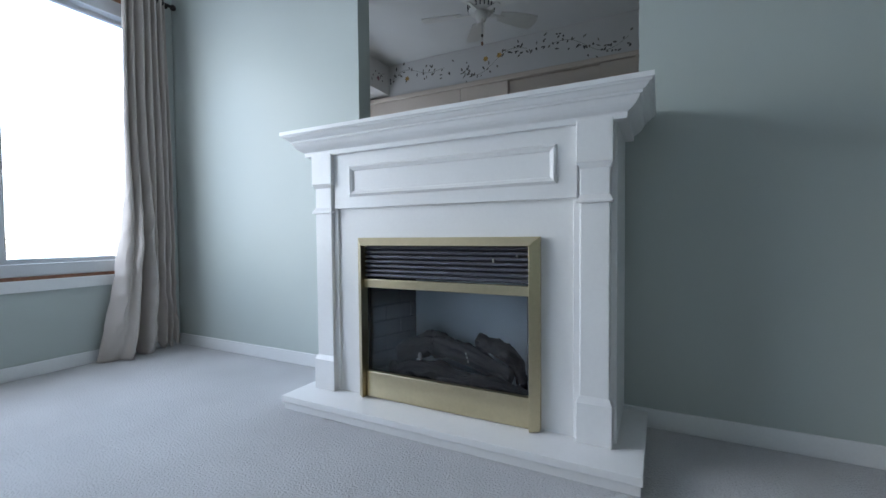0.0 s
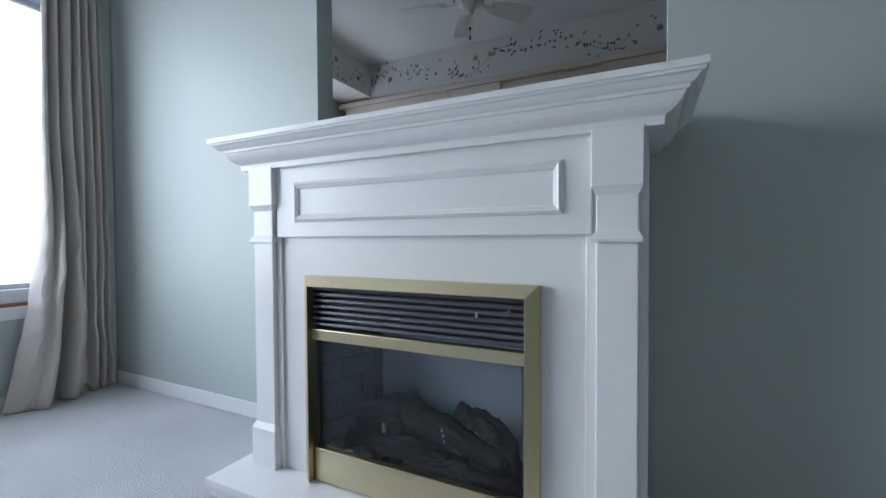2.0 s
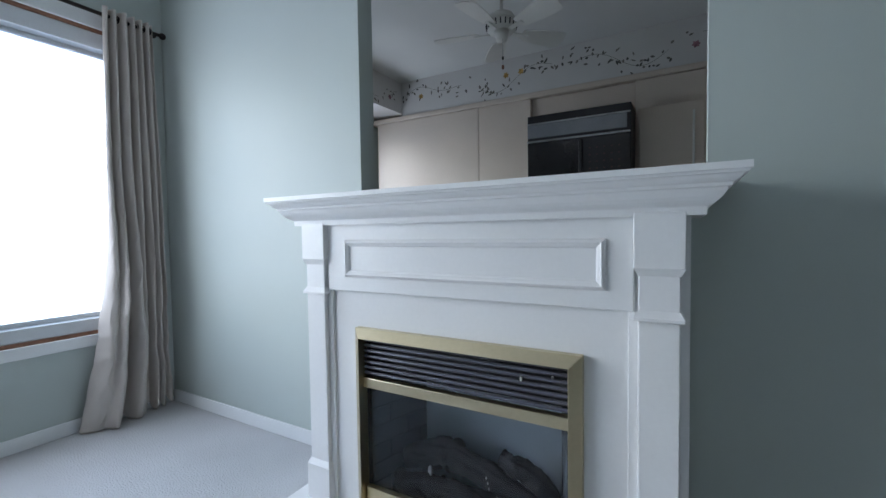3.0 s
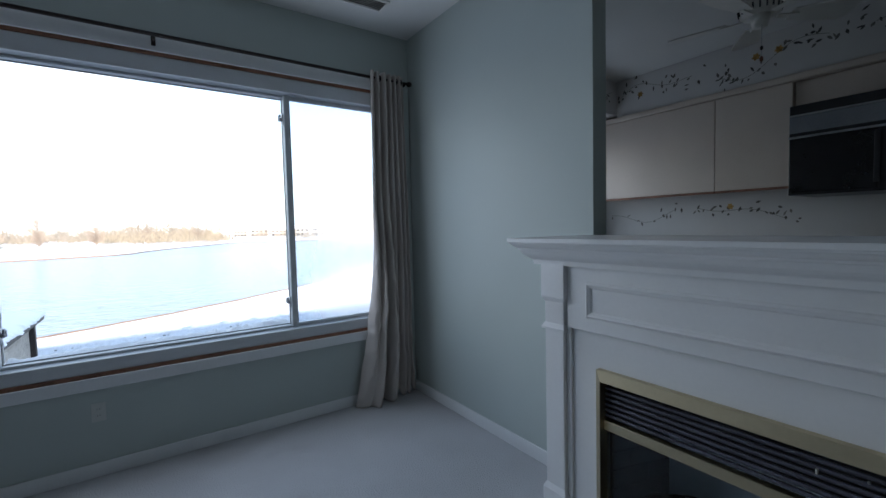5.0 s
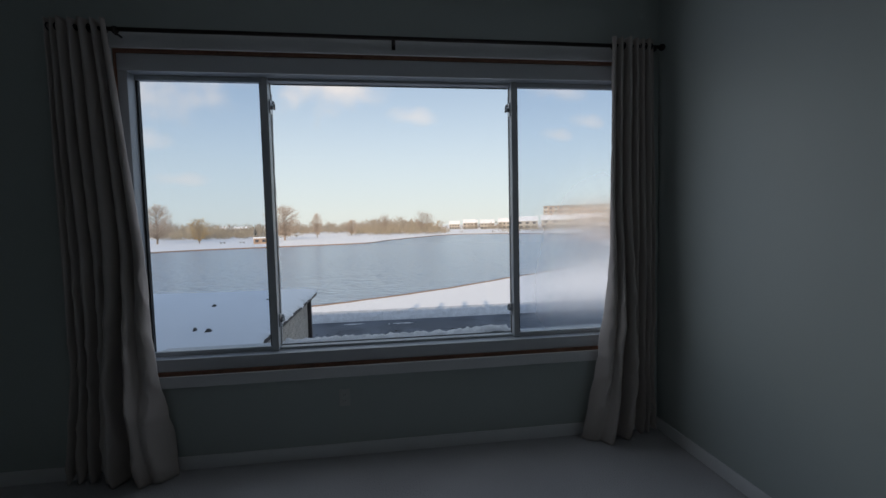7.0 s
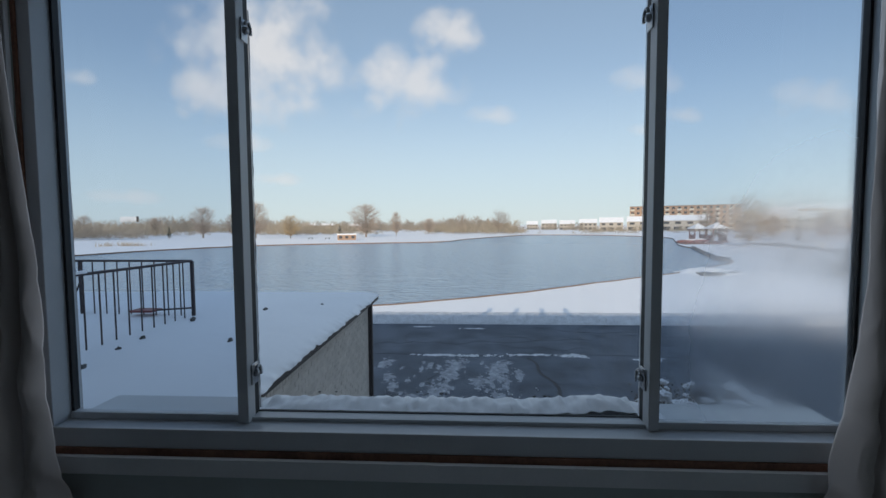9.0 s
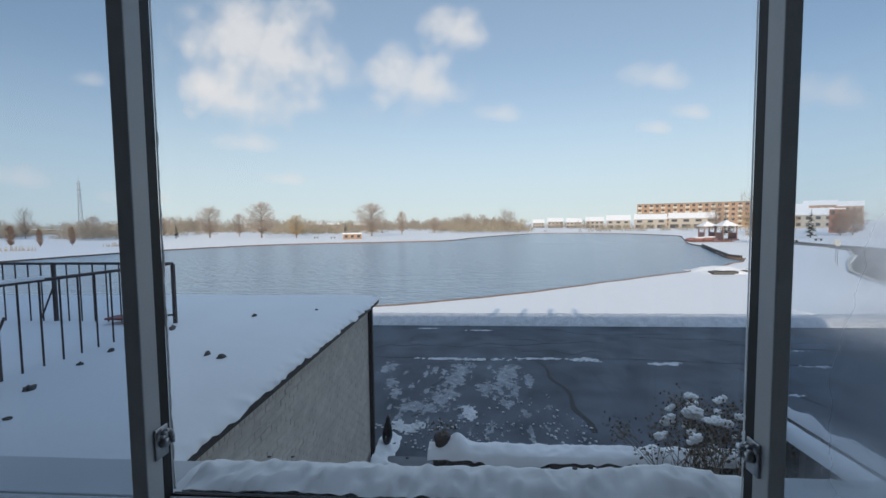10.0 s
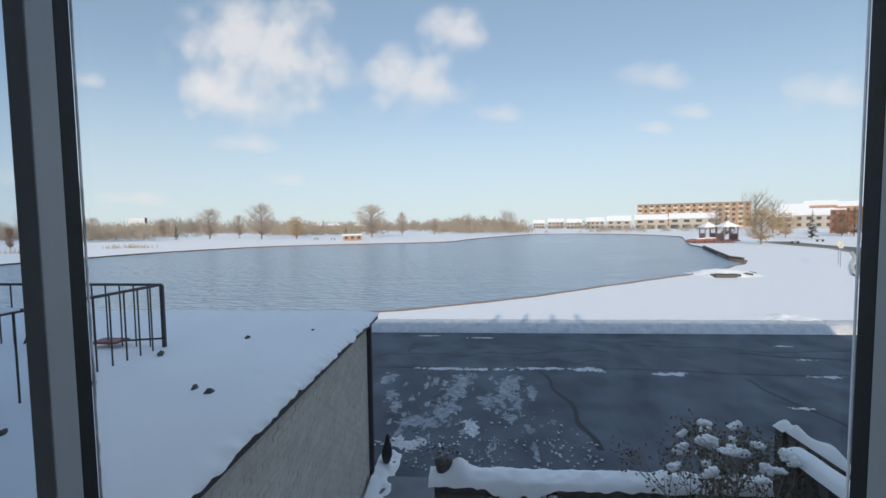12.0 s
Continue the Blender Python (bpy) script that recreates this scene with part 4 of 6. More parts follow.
def ribbon(pts, w, z, mat, name, label, cat, taper=False):
    """A thin flat strip along a line on the ground."""
    bm = bmesh.new()
    vs = []
    for i, p in enumerate(pts):
        a, b = Vector(pts[max(0, i - 1)]), Vector(pts[min(len(pts) - 1, i + 1)])
        d = (b - a).normalized()
        k = w * (0.5 + 0.5 * (i / (len(pts) - 1)) if taper else 1) * (1 + 0.3 * noise.noise(Vector((i * 0.7, z, w))))
        vs.append([bm.verts.new((p[0] - d.y * s * k, p[1] + d.x * s * k, z)) for s in (-0.5, 0.5)])
    for a, b in zip(vs, vs[1:]):
        bm.faces.new((a[0], a[1], b[1], b[0]))
    r = bmesh.ops.extrude_face_region(bm, geom=bm.faces[:])
    bmesh.ops.translate(bm, vec=(0, 0, -0.006), verts=[v for v in r["geom"] if isinstance(v, bmesh.types.BMVert)])
    return tagged(part(name, bm, mat), label, cat, "", "structure")


def wander(a, b, n, amp, seed):
    a, b = Vector(a), Vector(b)
    d = (b - a)
    side = Vector((-d.y, d.x)).normalized()
    return [a.lerp(b, i / n) + side * amp * noise.noise(Vector((i * 0.16, seed, 0.3))) for i in range(n + 1)]


for a, b, w, amp, sd in (((-13.4, 0.42), (-8.5, 1.05), 0.15, 0.28, 1.0), ((-13.75, -5.2), (-13.5, 16), 0.045, 0.5, 2.0), ((-14.9, -5.6), (-15.3, -2.4), 0.035, 0.6, 3.0), ((-15.3, -2.4), (-15.9, 3.4), 0.03, 0.9, 4.0),
                         ((-16.7, -4.4), (-15.2, -4.1), 0.03, 0.5, 5.0), ((-12.8, -2.6), (-9.1, -3.0), 0.04, 0.7, 6.0), ((-13.0, 6.7), (-9.2, 7.4), 0.10, 0.3, 7.0), ((-16.2, -0.4), (-15.8, 1.4), 0.06, 0.5, 8.0), ((-15.4, -0.8), (-14.2, 0.1), 0.03, 0.6, 9.0),
                         ((-16.4, 5.0), (-15.7, 16.0), 0.03, 0.9, 10.0), ((-15.6, 8.0), (-14.8, 13.5), 0.14, 0.4, 12.0), ((-17.6, 1.0), (-17.0, 7.0), 0.03, 0.8, 13.0), ((-14.4, 0.0), (-14.6, 3.0), 0.03, 0.5, 14.0)):
    ribbon(wander(a, b, 26, amp, sd), w, RZ + 0.005, TAR, "tar_seam", "dark tar seam wandering across the asphalt", "road seam", True)


def snow_patch(c, rx, ry, seed, mat, h=0.010):
    """A low ragged patch of old snow on the asphalt, grown cell by cell."""
    bm = bmesh.new()
    cell = 0.05
    nx, ny = int(2.6 * rx / cell), int(2.6 * ry / cell)
    corners = {}

    def corner(i, j):
        if (i, j) not in corners:
            x, y = c[0] - 1.3 * rx + i * cell, c[1] - 1.3 * ry + j * cell
            w = 0.03 * noise.noise(Vector((x * 9, y * 9, seed)))
            corners[i, j] = bm.verts.new((x + w, y - w, RZ + h * (0.6 + 0.5 * noise.noise(Vector((x * 4, y * 4, 1))))))
        return corners[i, j]
    for i in range(nx):
        for j in range(ny):
            x, y = c[0] - 1.3 * rx + (i + 0.5) * cell, c[1] - 1.3 * ry + (j + 0.5) * cell
            r = math.hypot((x - c[0]) / rx, (y - c[1]) / ry)
            k = 0.7 * noise.noise(Vector((x * 1.9, y * 3.0, seed))) + 0.6 * noise.noise(Vector((x * 5.0, y * 7.5, seed))) + 0.5 * noise.noise(Vector((x * 11, y * 12, seed)))
            if k > r * 1.0 - 0.72:
                bm.faces.new((corner(i, j), corner(i + 1, j), corner(i + 1, j + 1), corner(i, j + 1)))
    return tagged(part("snow_patch", bm, mat, None, "", True), "thin ragged patch of icy snow on dark asphalt", "snow patch", "snow patches on the road", "structure")


rng = random.Random(5)
for i, (x, y, rx, ry) in enumerate(((-12.65, -2.10, 0.62, 0.27), (-11.75, -2.28, 0.65, 0.24), (-10.6, -2.52, 0.75, 0.28), (-12.45, -0.62, 0.45, 0.30), (-11.7, -0.85, 0.65, 0.34), (-10.9, -1.30, 0.60, 0.30), (-13.60, -2.3, 0.10, 1.35), (-13.72, 0.5, 0.09, 0.9),
                                    (-13.65, 2.15, 0.16, 0.42), (-13.3, 4.6, 0.13, 0.55), (-12.7, -4.55, 0.50, 0.20), (-11.3, -4.2, 0.30, 0.18), (-10.4, -3.95, 0.40, 0.15), (-9.65, -3.3, 0.38, 0.36), (-9.6, -2.9, 0.22, 0.2), (-8.55, -3.3, 0.22, 0.55), (-9.3, -1.9, 0.3, 0.2), (-17.6, -1.5, 0.08, 0.5), (-17.9, -3.6, 0.08, 0.4),
                                    (-13.2, 9.5, 0.10, 0.4), (-10.8, 6.9, 0.08, 0.25), (-14.9, 10.2, 0.08, 0.3), (-16.6, 10.4, 0.08, 0.3))):
    snow_patch((x, y), 1.4 * rx, 1.4 * ry, i * 3.3, SLUSH if i < 6 or 10 <= i <= 14 else BANKSNOW)
for i in range(44):
    x, y = rng.uniform(-12.8, -8.4), rng.uniform(-4.2, 0.2)
    snow_patch((x, y), rng.uniform(0.12, 0.45), rng.uniform(0.04, 0.12), 40 + i * 1.7, SLUSH, 0.004)
bm = bmesh.new()
for i in range(230):
    x, y = rng.uniform(-10.6, -7.4), rng.uniform(-3.3, 1.0)
    if rng.random() < 0.6:
        x = rng.uniform(-8.9, -7.6)
    ball(bm, (x, y, RZ + 0.015), rng.uniform(0.012, 0.045), 1, (1, 1, 0.6), 0.4)
tagged(part("snow_crumbs", bm, BANKSNOW, None, "", True), "scattered crumbs of snow on the asphalt", "snow crumbs", "", "stuff")


def drift(name, label, x0, x1, y0, y1, nx, ny, height, base, mat=None, amp=0.06, size=1.4):
    """A bumpy ridge of snow over a rectangle; height(s, t): metres at 0..1 across and along."""
    bm = bmesh.new()
    g = []
    for i in range(nx + 1):
        row = []
        for j in range(ny + 1):
            s, t = i / nx, j / ny
            x, y = x0 + (x1 - x0) * s, y0 + (y1 - y0) * t
            h = height(s, t)
            q = noise.noise(Vector((x * size, y * size, 1.7))) + 0.5 * noise.noise(Vector((x * size * 3, y * size * 3, 4.1)))
            row.append(bm.verts.new((x, y, base + h * (1 + amp / max(0.05, h) * q) if h > 0.002 else base)))
        g.append(row)
    for i in range(nx):
        for j in range(ny):
            bm.faces.new((g[i][j], g[i + 1][j], g[i + 1][j + 1], g[i][j + 1]))
    ob = part(name, bm, mat or SNOW, None, "", True)
    return tagged(ob, label, "snow bank")


drift("snow_bank", "long ploughed snow bank along the far side of the road", -21.2, -18.45, -14, 46, 30, 620, lambda s, t: 0.36 * min(1.0, s * 1.5) ** 0.8 * min(1.0, (1 - s) / 0.16) ** 0.6 if 0 < s < 1 else 0.0, G, BANKSNOW, 0.035, 3.6)
drift("snow_bank", "heap of ploughed snow at the end of the bank", -22.8, -19.6, 12.9, 15.6, 24, 24, lambda s, t: 0.28 * (math.sin(math.pi * s) * math.sin(math.pi * t)) ** 1.2, G - 0.01, SNOW, 0.16, 2.4)

# ---- the house around the room, and the roof that shades the road ----
HOUSEM = material("house_stucco", (0.42, 0.39, 0.36), 0.9, spread=0.1)
bm = bmesh.new()
box(bm, -0.22, -0.201, -26, WY0, G, 3.5)
box(bm, -0.22, -0.201, WY1, KW[0], G, 3.5)
box(bm, -0.22, -0.201, KW[1], 9.3, G, 3.5)
box(bm, -0.22, -0.201, KW[0], KW[1], G, KW[2])
box(bm, -0.22, -0.201, KW[0], KW[1], KW[3], 3.5)
box(bm, -0.22, -0.201, WY0, WY1, G, WZ0 + 0.02)
box(bm, -0.22, -0.201, WY0, WY1, WZ1, 3.5)
house = thing("house", (5, 7, G), "two-storey stucco house that holds the room, under a snowy roof", "house", kind="structure")
part("front_wall", bm, HOUSEM, house)
part("end_wall", boxed(-0.2, 10.5, -26.2, -26, G, 3.5), HOUSEM, house)
part("end_wall", boxed(-0.2, 10.5, 9.3, 9.5, G, 3.5), HOUSEM, house)
part("back_wall", boxed(10.5, 10.7, -26.2, 9.5, G, 3.5), HOUSEM, house)
bm = bmesh.new()
pr = ((-0.75, 3.5), (5.2, 5.9), (11.2, 3.5), (11.2, 3.7), (5.2, 6.1), (-0.75, 3.7))
a = [bm.verts.new((x, -26.6, z)) for x, z in pr]
b = [bm.verts.new((x, 9.8, z)) for x, z in pr]
bm.faces.new(a), bm.faces.new(b[::-1])
for i in range(6):
    bm.faces.new((a[i], a[(i + 1) % 6], b[(i + 1) % 6], b[i]))
part("roof", bm, SNOW, house, "snow-covered low gable roof")
# unseen stubs on the ridge, added to cast shadow streaks on the snow bank
for y in (-5.2, -3.7, -2.3, -1.0):
    part("chimney", boxed(5.0, 5.25, y, y + 0.22, 5.9, 6.9), DARKTRIM, house)
kw = part("kitchen_window", boxed(-0.12, -0.115, KW[0], KW[1], KW[2], KW[3]), PANE, house)
kw.visible_shadow = False
part("outer_sill", boxed(-0.42, -0.2205, WY0, WY1, 0.655, 0.690, bevel=0.004), VINYL, house, "outer window ledge")
bm = bmesh.new()
g = []
for i in range(9):
    row = []
    for j in range(260):
        s, y = i / 8, S0 - 0.02 + (S3 - S0 + 0.12) * j / 259
        h = 0.070 * math.sin(math.pi * min(1.0, 0.12 + s * 0.88)) ** 0.55 * (1 + 0.25 * noise.noise(Vector((y * 3.1, s, 5))) + 0.45 * noise.noise(Vector((y * 13, s * 3, 2))) + 0.42 * noise.noise(Vector((y * 27, s * 5, 7))))
        h *= 0.55 if S1 - 0.02 < y < S2 + 0.02 else 0.22
        h += 0.03 * max(0, noise.noise(Vector((y * 1.3, 9, 9)))) + 0.02 * max(0, 1 - abs(y + 1.15) * 5)
        row.append(bm.verts.new((-0.225 - 0.20 * s - 0.012 * noise.noise(Vector((y * 8, 3, s))), y, 0.6905 + (h if i < 8 else 0.0))))
    g.append(row)
for i in range(8):
    for j in range(259):
        bm.faces.new((g[i][j], g[i][j + 1], g[i + 1][j + 1], g[i + 1][j]))
tagged(part("sill_snow", bm, SNOW, None, "", True), "lumpy ridge of snow lying on the outer window ledge", "snow")
for i in range(9):
    y = rng.uniform(-2.5, -1.2)
    tagged(part("twig_debris", ball(bmesh.new(), (-0.36 + rng.uniform(-0.03, 0.02), y, 0.742), rng.uniform(0.004, 0.008), 1, (1, 1.6, 0.7), 0.6), STONE), "dark bit of leaf litter on the ledge snow", "debris", "debris on the window ledge")

for y, s in ((S1 - 0.002, 1), (S2 + 0.002, -1)):
    bm = bmesh.new()
    rows = []
    for i in range(150):
        z = 0.75 + 1.7 * i / 149
        w = max(0.0015, 0.010 + 0.010 * noise.noise(Vector((z * 9, y, 2))) + 0.006 * noise.noise(Vector((z * 31, y, 5)))) * (1.0 if s > 0 else 0.35) * (1.15 - 0.45 * i / 149)
        rows.append([bm.verts.new(q) for q in ((-0.1705, y, z), (-0.172, y + s * w * 0.35, z), (-0.174, y + s * w * 0.45, z), (-0.178, y, z))])
    for a, b in zip(rows, rows[1:]):
        for k in range(3):
            bm.faces.new((a[k], a[k + 1], b[k + 1], b[k]))
    tagged(part("frost_edge", bm, SNOW, None, "", True), "ragged ridge of frozen snow along the glazing edge", "snow")

# ---- garage wing with its snowy roof ----
GY, GX = -3.88, -7.24
garage = thing("garage", (-3.3, -8.5, G), "low painted-brick garage wing with a flat snow-covered roof", "garage")
bm = bmesh.new()
box(bm, GX, -0.23, -15.0, GY, G, -0.0605)
part("wall", bm, STUCCO, garage, "grey-beige painted brick wall")
part("fascia", boxed(GX - 0.14, -0.23, -15.1, GY + 0.20, -0.060, 0.02, bevel=0.006), DARKTRIM, garage)
bm = boxed(GX - 0.09, GX + 0.01, GY - 0.02, GY + 0.085, G + 0.02, -0.0615, bevel=0.012)
part("downspout", bm, DARKTRIM, garage, "dark square downspout on the corner")


def roof_snow(x, y):
    """Height of the snow on the garage roof."""
    e = max(0.0, min((x - (GX - 0.17)) / 0.6, ((GY + 0.23) - y) / 0.45, 1.0))
    return 0.022 + (0.06 + 0.095 * min(1.0, -x / 3.5)) * math.sin(e * math.pi / 2) ** 0.6 * (1 + 0.015 * noise.noise(Vector((x * 5, y * 5, 0)))) + 0.025 * noise.noise(Vector((x * 0.5, y * 0.5, 3))) * e


bm = bmesh.new()
g = []
NX, NY = 190, 80
for i in range(NX + 1):
    row = []
    for j in range(NY + 1):
        x, y = GX - 0.17 + (-0.235 - GX + 0.17) * i / NX, -15.0 + (GY + 0.23 + 15.0) * (1 - (1 - j / NY) ** 1.7)
        e = min((x - (GX - 0.17)) / 0.6, ((GY + 0.23) - y) / 0.45, 1.0)
        e = max(0.0, e)
        h = roof_snow(x, y)
        d = (0.04 * noise.noise(Vector((x * 3.0, y * 3.0, 8))) + 0.028 * noise.noise(Vector((x * 13.0, y * 13.0, 2)))) * max(0.0, 1 - 2.5 * e)
        h += 0.03 * noise.noise(Vector((x * 7.5, y * 7.5, 5))) * (max(0.0, 1 - 2.5 * e) if e > 0 else 0.0)
        row.append(bm.verts.new((x + d, y + d, h)))
    g.append(row)
for i in range(NX):
    for j in range(NY):
        bm.faces.new((g[i][j], g[i + 1][j], g[i + 1][j + 1], g[i][j + 1]))
tagged(part("roof_snow", bm, SNOW, None, "", True), "thick smooth blanket of snow on the garage roof", "snow")


def stone(x, y, z, r, seed, label, mat=None):
    bm = ball(bmesh.new(), (x, y, z + r * 0.4), r, 2, (1, 0.8, 0.9), 0.7, 1.6 + seed)
    return tagged(part("stone", bm, mat or STONE, None, "", True), label, "stone", "stones on the roof snow")


for i, (x, y, r) in enumerate(((-3.14, -4.39, 0.06), (-3.22, -4.60, 0.05), (-5.07, -5.07, 0.06), (-5.53, -4.28, 0.045), (-4.25, -5.75, 0.07), (-2.3, -5.6, 0.06), (-2.1, -5.75, 0.065), (-1.8, -5.2, 0.04), (-3.3, -5.75, 0.05), (-2.9, -5.72, 0.045))):
    stone(x, y, roof_snow(x, y) - 0.015, 0.75 * r, i * 0.7, "small dark stone poking out of the roof snow")
shovel = thing("snow_shovel", (-4.6, -6.75, 0.2), "red plastic shovel blade lying on the roof snow", "shovel")
part("blade", boxed(-4.72, -4.48, -6.92, -6.55, 0.24, 0.27, bevel=0.01), REDP, shovel)
part("handle", rod(bmesh.new(), (-4.6, -6.55, 0.26), (-4.58, -5.98, 0.30), 0.014), RAILM, shovel)

railing = thing("balcony_railing", (-3.2, -6.05, 0.15), "thin rusty iron railing with square balusters on the garage roof", "railing")
RC = Vector((-4.62, -5.98))
RT = 1.02


def rail_run(a, b, n, posts, braces=()):
    a, b = Vector(a), Vector(b)
    part("top_rail", rod(bmesh.new(), (*a, RT), (*b, RT), 0.018, sides=8), RAILM, railing)
    for i in range(n + 1):
        p = a.lerp(b, i / n)
        big = i in posts
        w = 0.021 if big else 0.0075
        part("post" if big else "baluster", boxed(p.x - w, p.x + w, p.y - w, p.y + w, 0.12, RT - 0.01, bevel=0.003), RAILM, railing)
    for i in braces:
        p, q = a.lerp(b, i / n), a.lerp(b, (i + 1.6) / n)
        part("brace", rod(bmesh.new(), (p.x, p.y, 0.72), (q.x, q.y + 0.05, 0.14), 0.012, sides=6), RAILM, railing)


rail_run(RC, (-0.9, -6.15), 19, (0, 11, 19), (10.6,))
rail_run(RC - Vector((0.0, 0.2)), (-4.85, -13.0), 33, (8, 17, 26), (8,))
part("top_rail", rod(bmesh.new(), (*RC, RT), (RC.x, RC.y - 0.2, RT), 0.018, sides=8), RAILM, railing)
part("rail_snow", rod(bmesh.new(), (-2.9, -6.06, RT + 0.02), (-0.9, -6.15, RT + 0.02), 0.022, sides=8), SNOW, railing, "thin snow cap on the top rail", True)

# ---- yard wall, plants and fence below the window ----
PX, PZ = -5.55, -2.10
yard_wall = thing("yard_wall", (PX, 0, G), "low dark timber yard wall under a thick snow cap", "wall")
for k in range(6):
    z = G + k * 0.19
    for y0, y1 in ((-2.42, -0.6), (-0.59, 1.1), (1.11, 2.6)):
        o = rng.uniform(-0.01, 0.01)
        part("timber", boxed(PX - 0.12 + o, PX + 0.12 + o, y0, y1, z + 0.002, min(z + 0.186, PZ), bevel=0.008), TIMBER, yard_wall)
bm = bmesh.new()
g = []
for i in range(15):
    row = []
    for j in range(140):
        s, y = i / 14, -2.50 + 5.0 * j / 139
        h = 0.115 * math.sin(math.pi * s) ** 0.5 * (0.9 + 0.35 * noise.noise(Vector((y * 1.7, s, 1))) + 0.32 * noise.noise(Vector((y * 6, s * 3, 2))) + 0.12 * noise.noise(Vector((y * 15, s * 5, 2))))
        h += 0.20 * math.exp(-((y + 2.05) / 0.16) ** 2) * math.sin(math.pi * s) + 0.10 * math.exp(-((y - 1.0) / 0.09) ** 2) * math.sin(math.pi * s)
        x = PX - 0.22 + 0.46 * s + 0.05 * noise.noise(Vector((y * 2.5, s, 6)))
        drop = max(0.0, 0.02 + 0.05 * noise.noise(Vector((y * 5.5, 1, 0))) + 0.34 * math.exp(-((y + 1.15) / 0.38) ** 2) * (0.55 + 0.9 * noise.noise(Vector((y * 5.0, 2, 0))))) if i == 14 else 0
        row.append(bm.verts.new((x, y, PZ + h - drop - 0.01)))
    g.append(row)
for i in range(14):
    for j in range(139):
        bm.faces.new((g[i][j], g[i][j + 1], g[i + 1][j + 1], g[i + 1][j]))
tagged(part("wall_snow", bm, SNOW, None, "", True), "thick rounded snow cap slumped over the yard wall", "snow")
for i in range(16):
    y = -1.75 + (i % 8) * 0.16 + rng.uniform(-0.08, 0.08)
    z = PZ - rng.uniform(0.05, 0.42)
    tagged(part("snow_clump", ball(bmesh.new(), (PX + 0.14, y, z), rng.uniform(0.03, 0.08), 2, (0.6, 1.2, 1), 0.6), SNOW, None, "", True), "clump of snow stuck to the timber wall", "snow clump", "snow clumps on the yard wall")
structure("yard_ground", boxed(PX + 0.14, -0.23, -3.55, 2.6, G - 0.03, G + 0.05), SNOW, "snowy strip of yard below the window", "snow ground")
structure("path", boxed(-7.3, PX - 0.1, -3.72, -2.50, G, G + 0.03, bevel=0.01), material("grey_concrete", (0.20, 0.21, 0.23), 0.8, spread=0.15, scale=3), "short grey concrete path beside the garage", "path")
drift("snow_bank", "small snow ridge along the garage foot", -8.2, -6.0, -3.80, -3.35, 40, 10, lambda s, t: 0.20 * (math.sin(math.pi * min(1, s + 0.1)) * (1 - t)) ** 0.8 if t < 1 and 0 < s < 1 else 0, G, SNOW, 0.12, 2.2)
# flower pot at the wall's end
pot = thing("flower_pot", (PX, -2.28, PZ), "small dark flower pot with withered plant on the wall", "flower pot")
part("pot", rod(bmesh.new(), (PX, -2.28, PZ + 0.02), (PX, -2.28, PZ + 0.24), 0.10, 0.14, 18), material("dark_terracotta", (0.075, 0.06, 0.055), 0.8), pot, "", True)
bm = bmesh.new()
for i in range(60):
    a, k = rng.uniform(0, 6.28), rng.uniform(0.05, 0.24)
    c = Vector((PX + math.cos(a) * k * 0.8, -2.28 + math.sin(a) * k, PZ + 0.24 + rng.uniform(0, 0.20)))
    d = Vector((rng.uniform(-1, 1), rng.uniform(-1, 1), rng.uniform(-0.3, 1))).normalized() * 0.06
    e = d.cross(Vector((0, 0, 1))).normalized() * 0.018
    bm.faces.new([bm.verts.new(q) for q in (c, c + d * 0.5 + e, c + d, c + d * 0.5 - e)])
tagged(part("foliage", bm, SHRUBLEAF, pot, "withered dark foliage"), "", "", "", "stuff")
# dark garden figure by the garage corner
bm = bmesh.new()
BXY = (-7.62, -3.62)
prof = ((0.0, 0.05), (0.06, 0.10), (0.16, 0.135), (0.30, 0.13), (0.42, 0.095), (0.50, 0.06), (0.56, 0.062), (0.61, 0.045), (0.64, 0.0))
rings = []
for z, r in prof:
    rings.append([bm.verts.new((BXY[0] + r * math.cos(2 * math.pi * k / 14), BXY[1] + 0.06 * z + r * 0.8 * math.sin(2 * math.pi * k / 14), G + 0.10 + z)) for k in range(14)])
for a, b in zip(rings, rings[1:]):
    for k in range(14):
        bm.faces.new((a[k], a[(k + 1) % 14], b[(k + 1) % 14], b[k]))
tagged(part("garden_statue", bm, BLACK, None, "", True), "black glossy garden statue standing in snow by the garage", "statue")


def branch(bm, a, d, ln, r, depth, rng, tips, kids=3, spread=0.75, droop=0.0, sides=5):
    """A limb that forks until depth runs out; its ends are gathered in tips."""
    p = Vector(a)
    segs = 2
    for s in range(segs):
        nd = (d + Vector((rng.uniform(-1, 1), rng.uniform(-1, 1), rng.uniform(-0.5, 0.6))) * 0.16).normalized()
        q = p + nd * (ln / segs)
        rod(bm, p, q, r * (1 - 0.2 * s), r * (1 - 0.2 * (s + 1)), sides, False)
        p, d = q, nd
    if depth == 0:
        tips.append((p, d))
        return
    for k in range(kids):
        nd = (d + Vector((rng.uniform(-1, 1), rng.uniform(-1, 1), rng.uniform(-0.45, 0.75) - droop)) * spread).normalized()
        branch(bm, p, nd, ln * rng.uniform(0.62, 0.82), r * 0.62, depth - 1, rng, tips, kids, spread, droop, max(3, sides - 1))


